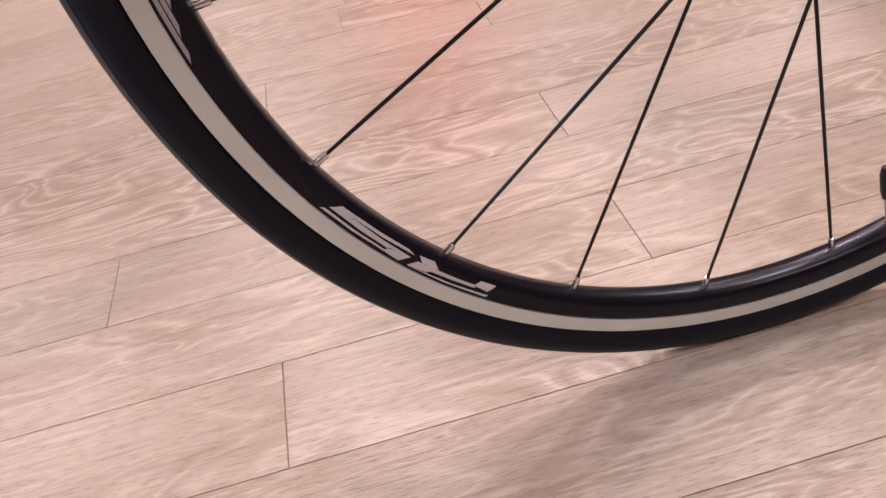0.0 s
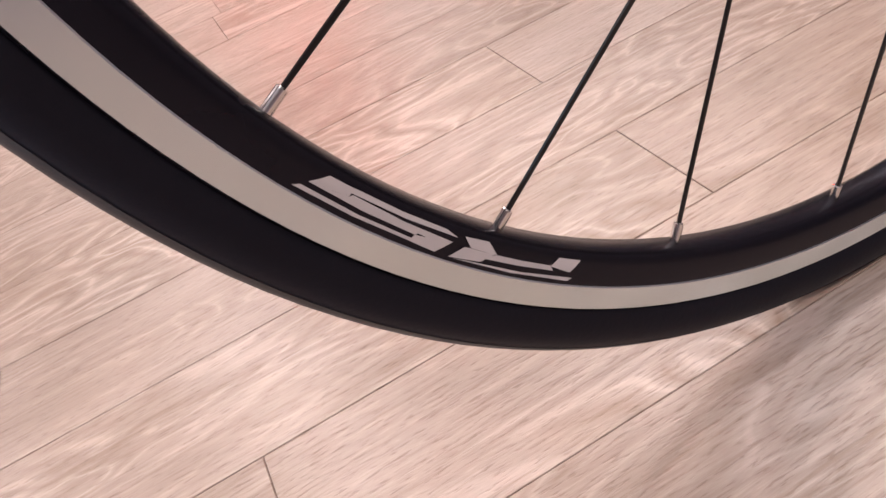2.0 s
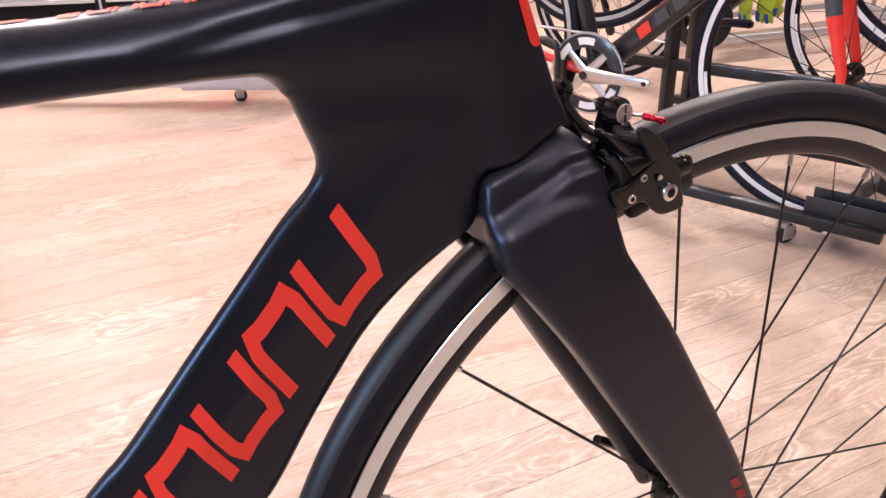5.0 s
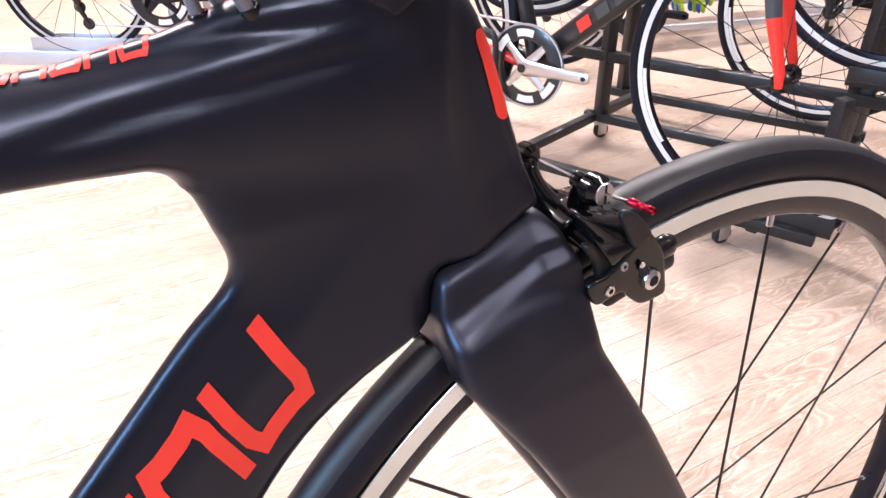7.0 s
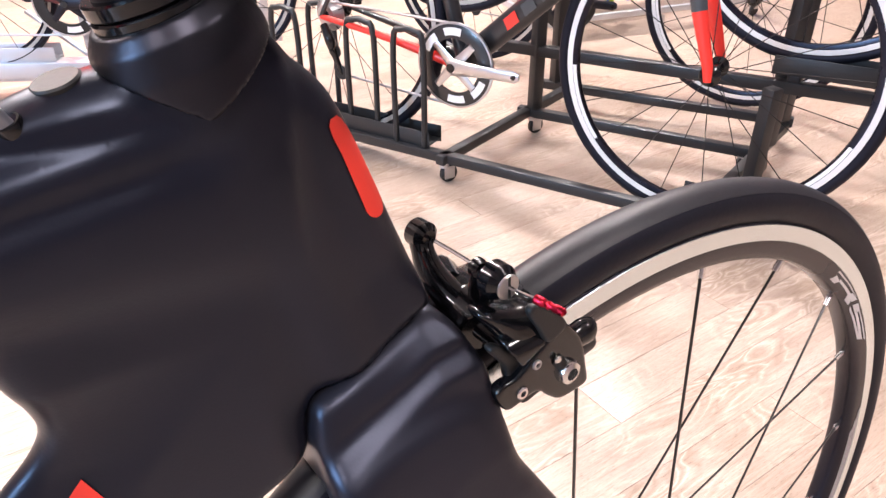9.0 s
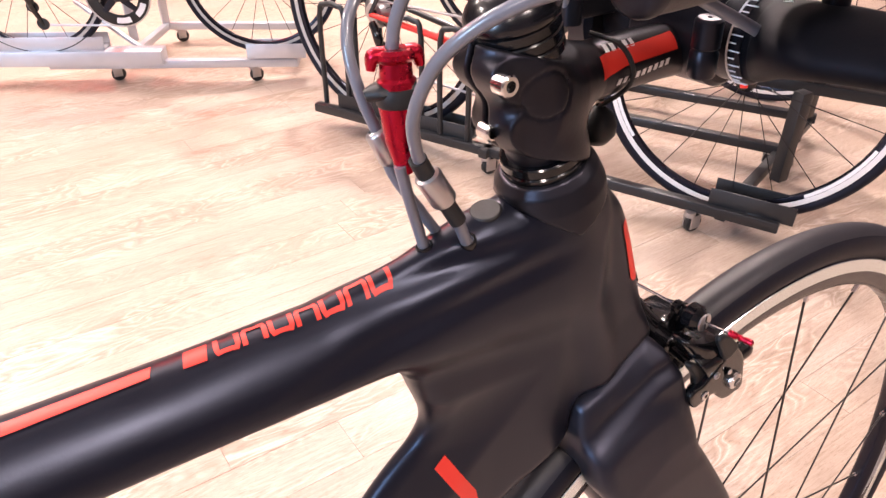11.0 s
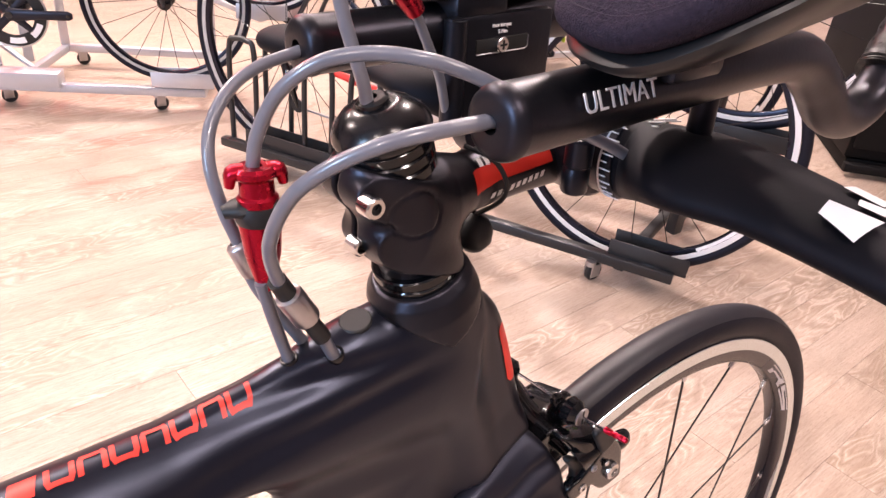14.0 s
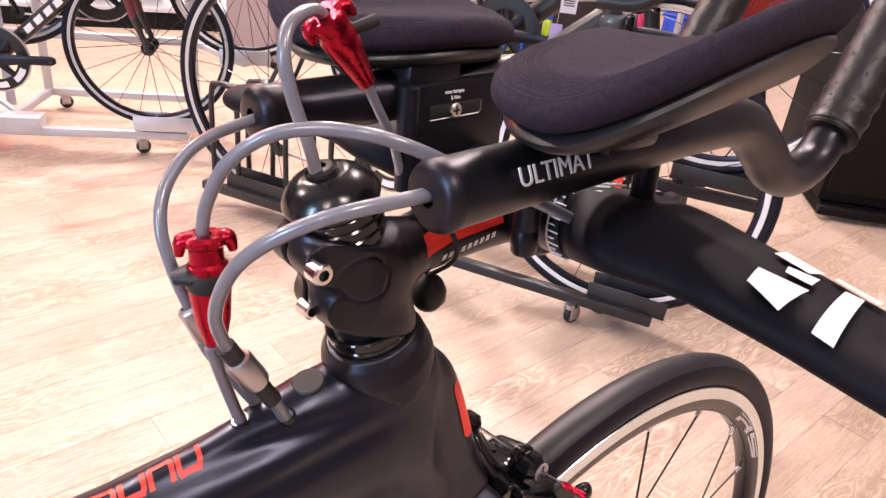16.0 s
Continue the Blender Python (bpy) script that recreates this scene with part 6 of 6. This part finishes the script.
def garment(x, length, m, at, label):
    """A hanging garment: a folded sheet with thickness on a hanger."""
    g = empty("garment", None, at @ pose(x, 0.30, 1.18), label=label, category="clothing", group="clothes on the rail")
    rings = []
    for i in range(9):
        z = -0.06 - length * i / 8
        w = 0.16 + 0.06 * min(1, i / 3)
        ring = []
        for k in range(24):
            a = 2 * math.pi * k / 24
            ring.append(((0.022 + 0.010 * math.sin(5 * a + i * 0.4)) * math.cos(a), w * math.sin(a), z + 0.010 * math.sin(3 * a)))
        rings.append(ring)
    part("cloth", loft(bmesh.new(), rings), m, g)
    part("hanger", tube([(0, -0.17, -0.06), (0, 0, -0.015), (0, 0.17, -0.06)], 0.005, 8, per=3), PLASTIC, g)


for k in range(22):
    m, word = ((CLOTHB, "black"), (CLOTHW, "pale grey"), (CLOTHB, "black"), (CLOTHW, "pale grey"), (REDF, "red"))[k % 5]
    garment(-2.1 + 0.145 * k + rng.uniform(-0.03, 0.03), 0.70 + rng.uniform(-0.05, 0.16), m, frame_at, f"{word} cloth garment hanging on the rail")

# wheeled cart with gloves and pads
cart = empty("display_cart", label="low grey steel display cart on casters", category="cart")
for a, b in (((1.62, 2.18), (2.75, 2.02)), ((1.68, 2.62), (2.82, 2.46))):
    part("rail", beam(v(a, 0.085), v(b, 0.085), 0.025, 0.025), RACKGREY, cart)
for a, b in (((1.62, 2.18), (1.68, 2.62)), ((2.75, 2.02), (2.82, 2.46))):
    part("cross_rail", beam(v(a, 0.085), v(b, 0.085), 0.025, 0.025), RACKGREY, cart)
    for c in (a, b):
        part("post", beam(v(c, 0.09), v(c, 1.2), 0.025, 0.025), RACKGREY, cart)
part("back_panel", box(1.10, 0.012, 1.0, (2.24, 2.55, 0.68), 0.002, None, None), DARKWALL, cart)
for x, y in ((2.17, 2.10), (1.70, 2.18), (2.72, 2.06), (2.17, 2.62)):
    caster(cart, x - 0.013, y, 0.075)


def glove(x, y, z, turn, m, cuff):
    """A padded glove: a lumpy hand part with four finger rolls and a cuff."""
    g = empty("padded_glove", None, pose(x, y, z, rz=turn), label="lime and blue padded sports glove hanging from the cart", category="glove", group="gloves on the cart")
    part("palm", tube([(0, 0, 0.06), (0, 0, 0.03), (0, 0, -0.01), (0, 0, -0.035)], [0.026, 0.036, 0.038, 0.028], 16, r2=[0.016, 0.022, 0.022, 0.016], per=4), m, g)
    for k in range(4):
        part("finger", tube([(-0.027 + 0.018 * k, 0, -0.03), (-0.029 + 0.0195 * k, -0.008, -0.06), (-0.029 + 0.0195 * k, -0.020, -0.078 + 0.004 * abs(k - 1.5))], [0.011, 0.011, 0.007], 10, per=3), cuff if k % 2 else m, g)
    part("cuff", tube([(0, 0, 0.055), (0, 0, 0.075), (0, 0, 0.095)], [0.027, 0.030, 0.026], 16, r2=[0.018, 0.021, 0.018], per=3), cuff, g)
    part("loop", tube([(0, 0, 0.09), (0.006, 0, 0.11), (0, 0, 0.125), (-0.006, 0, 0.11), (0, 0, 0.09)], 0.0015, 6, per=4), CLOTHB, g)


for k, (x, y, z) in enumerate(((1.76, 2.24, 0.20), (1.84, 2.27, 0.21), (1.98, 2.25, 0.19), (2.06, 2.22, 0.19), (2.14, 2.26, 0.20), (1.90, 2.30, 0.34), (2.02, 2.28, 0.36), (2.13, 2.28, 0.35), (1.80, 2.28, 0.37))):
    glove(x, y, z, 20 + 31 * k, LIME, BLUEF)
tagged(part("hook_rail", beam((1.63, 2.25, 0.335), (2.77, 2.20, 0.335), 0.012, 0.012), RACKGREY, cart))
part("hook_rail", beam((1.63, 2.28, 0.495), (2.77, 2.22, 0.495), 0.012, 0.012), RACKGREY, cart)

# pink bag, blue basket, red panel, green jersey
bag = empty("bag", None, pose(2.93, 2.40, 0.0, rz=20), label="pink fabric bag hanging from a steel stand", category="bag")
part("stand", tube([(0, 0.03, 0.0), (0, 0.03, 0.70), (0, -0.02, 0.72)], 0.012, 10), BRUSHED, bag)
part("stand_foot", disc(0.12, 0.012, (0, 0.03, 0), (0, 0, 1), 28, 0.003), BRUSHED, bag)
part("pouch", tube([(0, 0, 0.30), (0, 0, 0.36), (0, 0, 0.46), (0, 0, 0.53), (0, 0, 0.56)], [0.04, 0.085, 0.085, 0.055, 0.02], 20, r2=[0.03, 0.05, 0.055, 0.035, 0.012], per=4), PINK, bag)
part("strap", tube([(-0.04, 0, 0.53), (-0.03, 0, 0.64), (0, -0.01, 0.71), (0.03, 0, 0.64), (0.04, 0, 0.53)], 0.007, 8, per=4), PINK, bag)

basket = empty("basket", None, pose(3.50, 2.42, 0.0, rz=12), label="blue plastic basket with white packets on a stool", category="basket")
part("stool", box(0.40, 0.30, 0.16, (0, 0, 0.08), 0.01), CABINETM, basket)
part("bin", merge(merge(box(0.38, 0.012, 0.19, (0, -0.13, 0.265), 0.004), box(0.38, 0.012, 0.19, (0, 0.13, 0.265), 0.004)), merge(merge(box(0.012, 0.27, 0.19, (-0.185, 0, 0.265), 0.004), box(0.012, 0.27, 0.19, (0.185, 0, 0.265), 0.004)), box(0.38, 0.27, 0.012, (0, 0, 0.175), 0.003))), BASKET, basket)
part("rim", tube([(-0.19, -0.14, 0.36), (0.19, -0.14, 0.36), (0.19, 0.14, 0.36), (-0.19, 0.14, 0.36), (-0.19, -0.14, 0.36)], 0.009, 8), BASKET, basket)
for k in range(4):
    packet = tagged(part("packet", box(0.07, 0.05, 0.11, (3.38 + 0.075 * k, 2.38 + 0.03 * (k % 2), 0.36), 0.006), PAPER if k % 2 else BLUEF, None), "small white or blue packet standing in the basket", "packet", group="packets in the basket")

red_panel = empty("banner_stand", None, pose(4.70, 2.75, 0, rz=10), label="red display panel standing on a dark foot", category="banner")
part("panel", box(0.95, 0.03, 1.20, (0, 0, 0.82), 0.004), REDF, red_panel)
part("foot", box(1.0, 0.30, 0.20, (0, 0, 0.10), 0.006), CABINETM, red_panel)
jersey = empty("jersey", None, pose(4.50, 2.62, 0, rz=10), label="green jersey hanging before the red panel", category="clothing")
part("cloth", tube([(0, 0, 0.50), (0, 0, 0.60), (0, 0, 0.95), (0, 0, 1.05)], [0.10, 0.13, 0.13, 0.05], 20, r2=[0.03, 0.04, 0.04, 0.02], per=4), GREENF, jersey)
part("hook", tube([(0, 0, 1.05), (0, 0.05, 1.12), (0, 0.10, 1.12)], 0.006, 8), BRUSHED, jersey)

# hang tags on the red bicycle
for name_m, x, y, z, w, h, word in ((PAPER, 1.115, 1.20, 0.715, 0.042, 0.100, "white"), (LILAC, 1.030, 1.15, 0.618, 0.030, 0.066, "lilac")):
    tag = empty("price_tag", None, pose(x, y, z, rz=-45), label=f"{word} paper price tag hanging from the bicycle", category="tag", group="price tags")
    part("card", box(w, 0.0012, h, (0, 0, 0), 0.0003), name_m, tag)
    for k in range(3):
        part("print_bar", box(w * 0.7, 0.0006, 0.003, (0, -0.0009, -h * 0.30 - 0.006 * k + 0.012), 0), CLOTHB, tag)
    part("string", tube([(0, 0, h / 2), (0.002, 0.003, h / 2 + 0.04), (0, 0.006, h / 2 + 0.09)], 0.0008, 6), CLOTHW, tag)
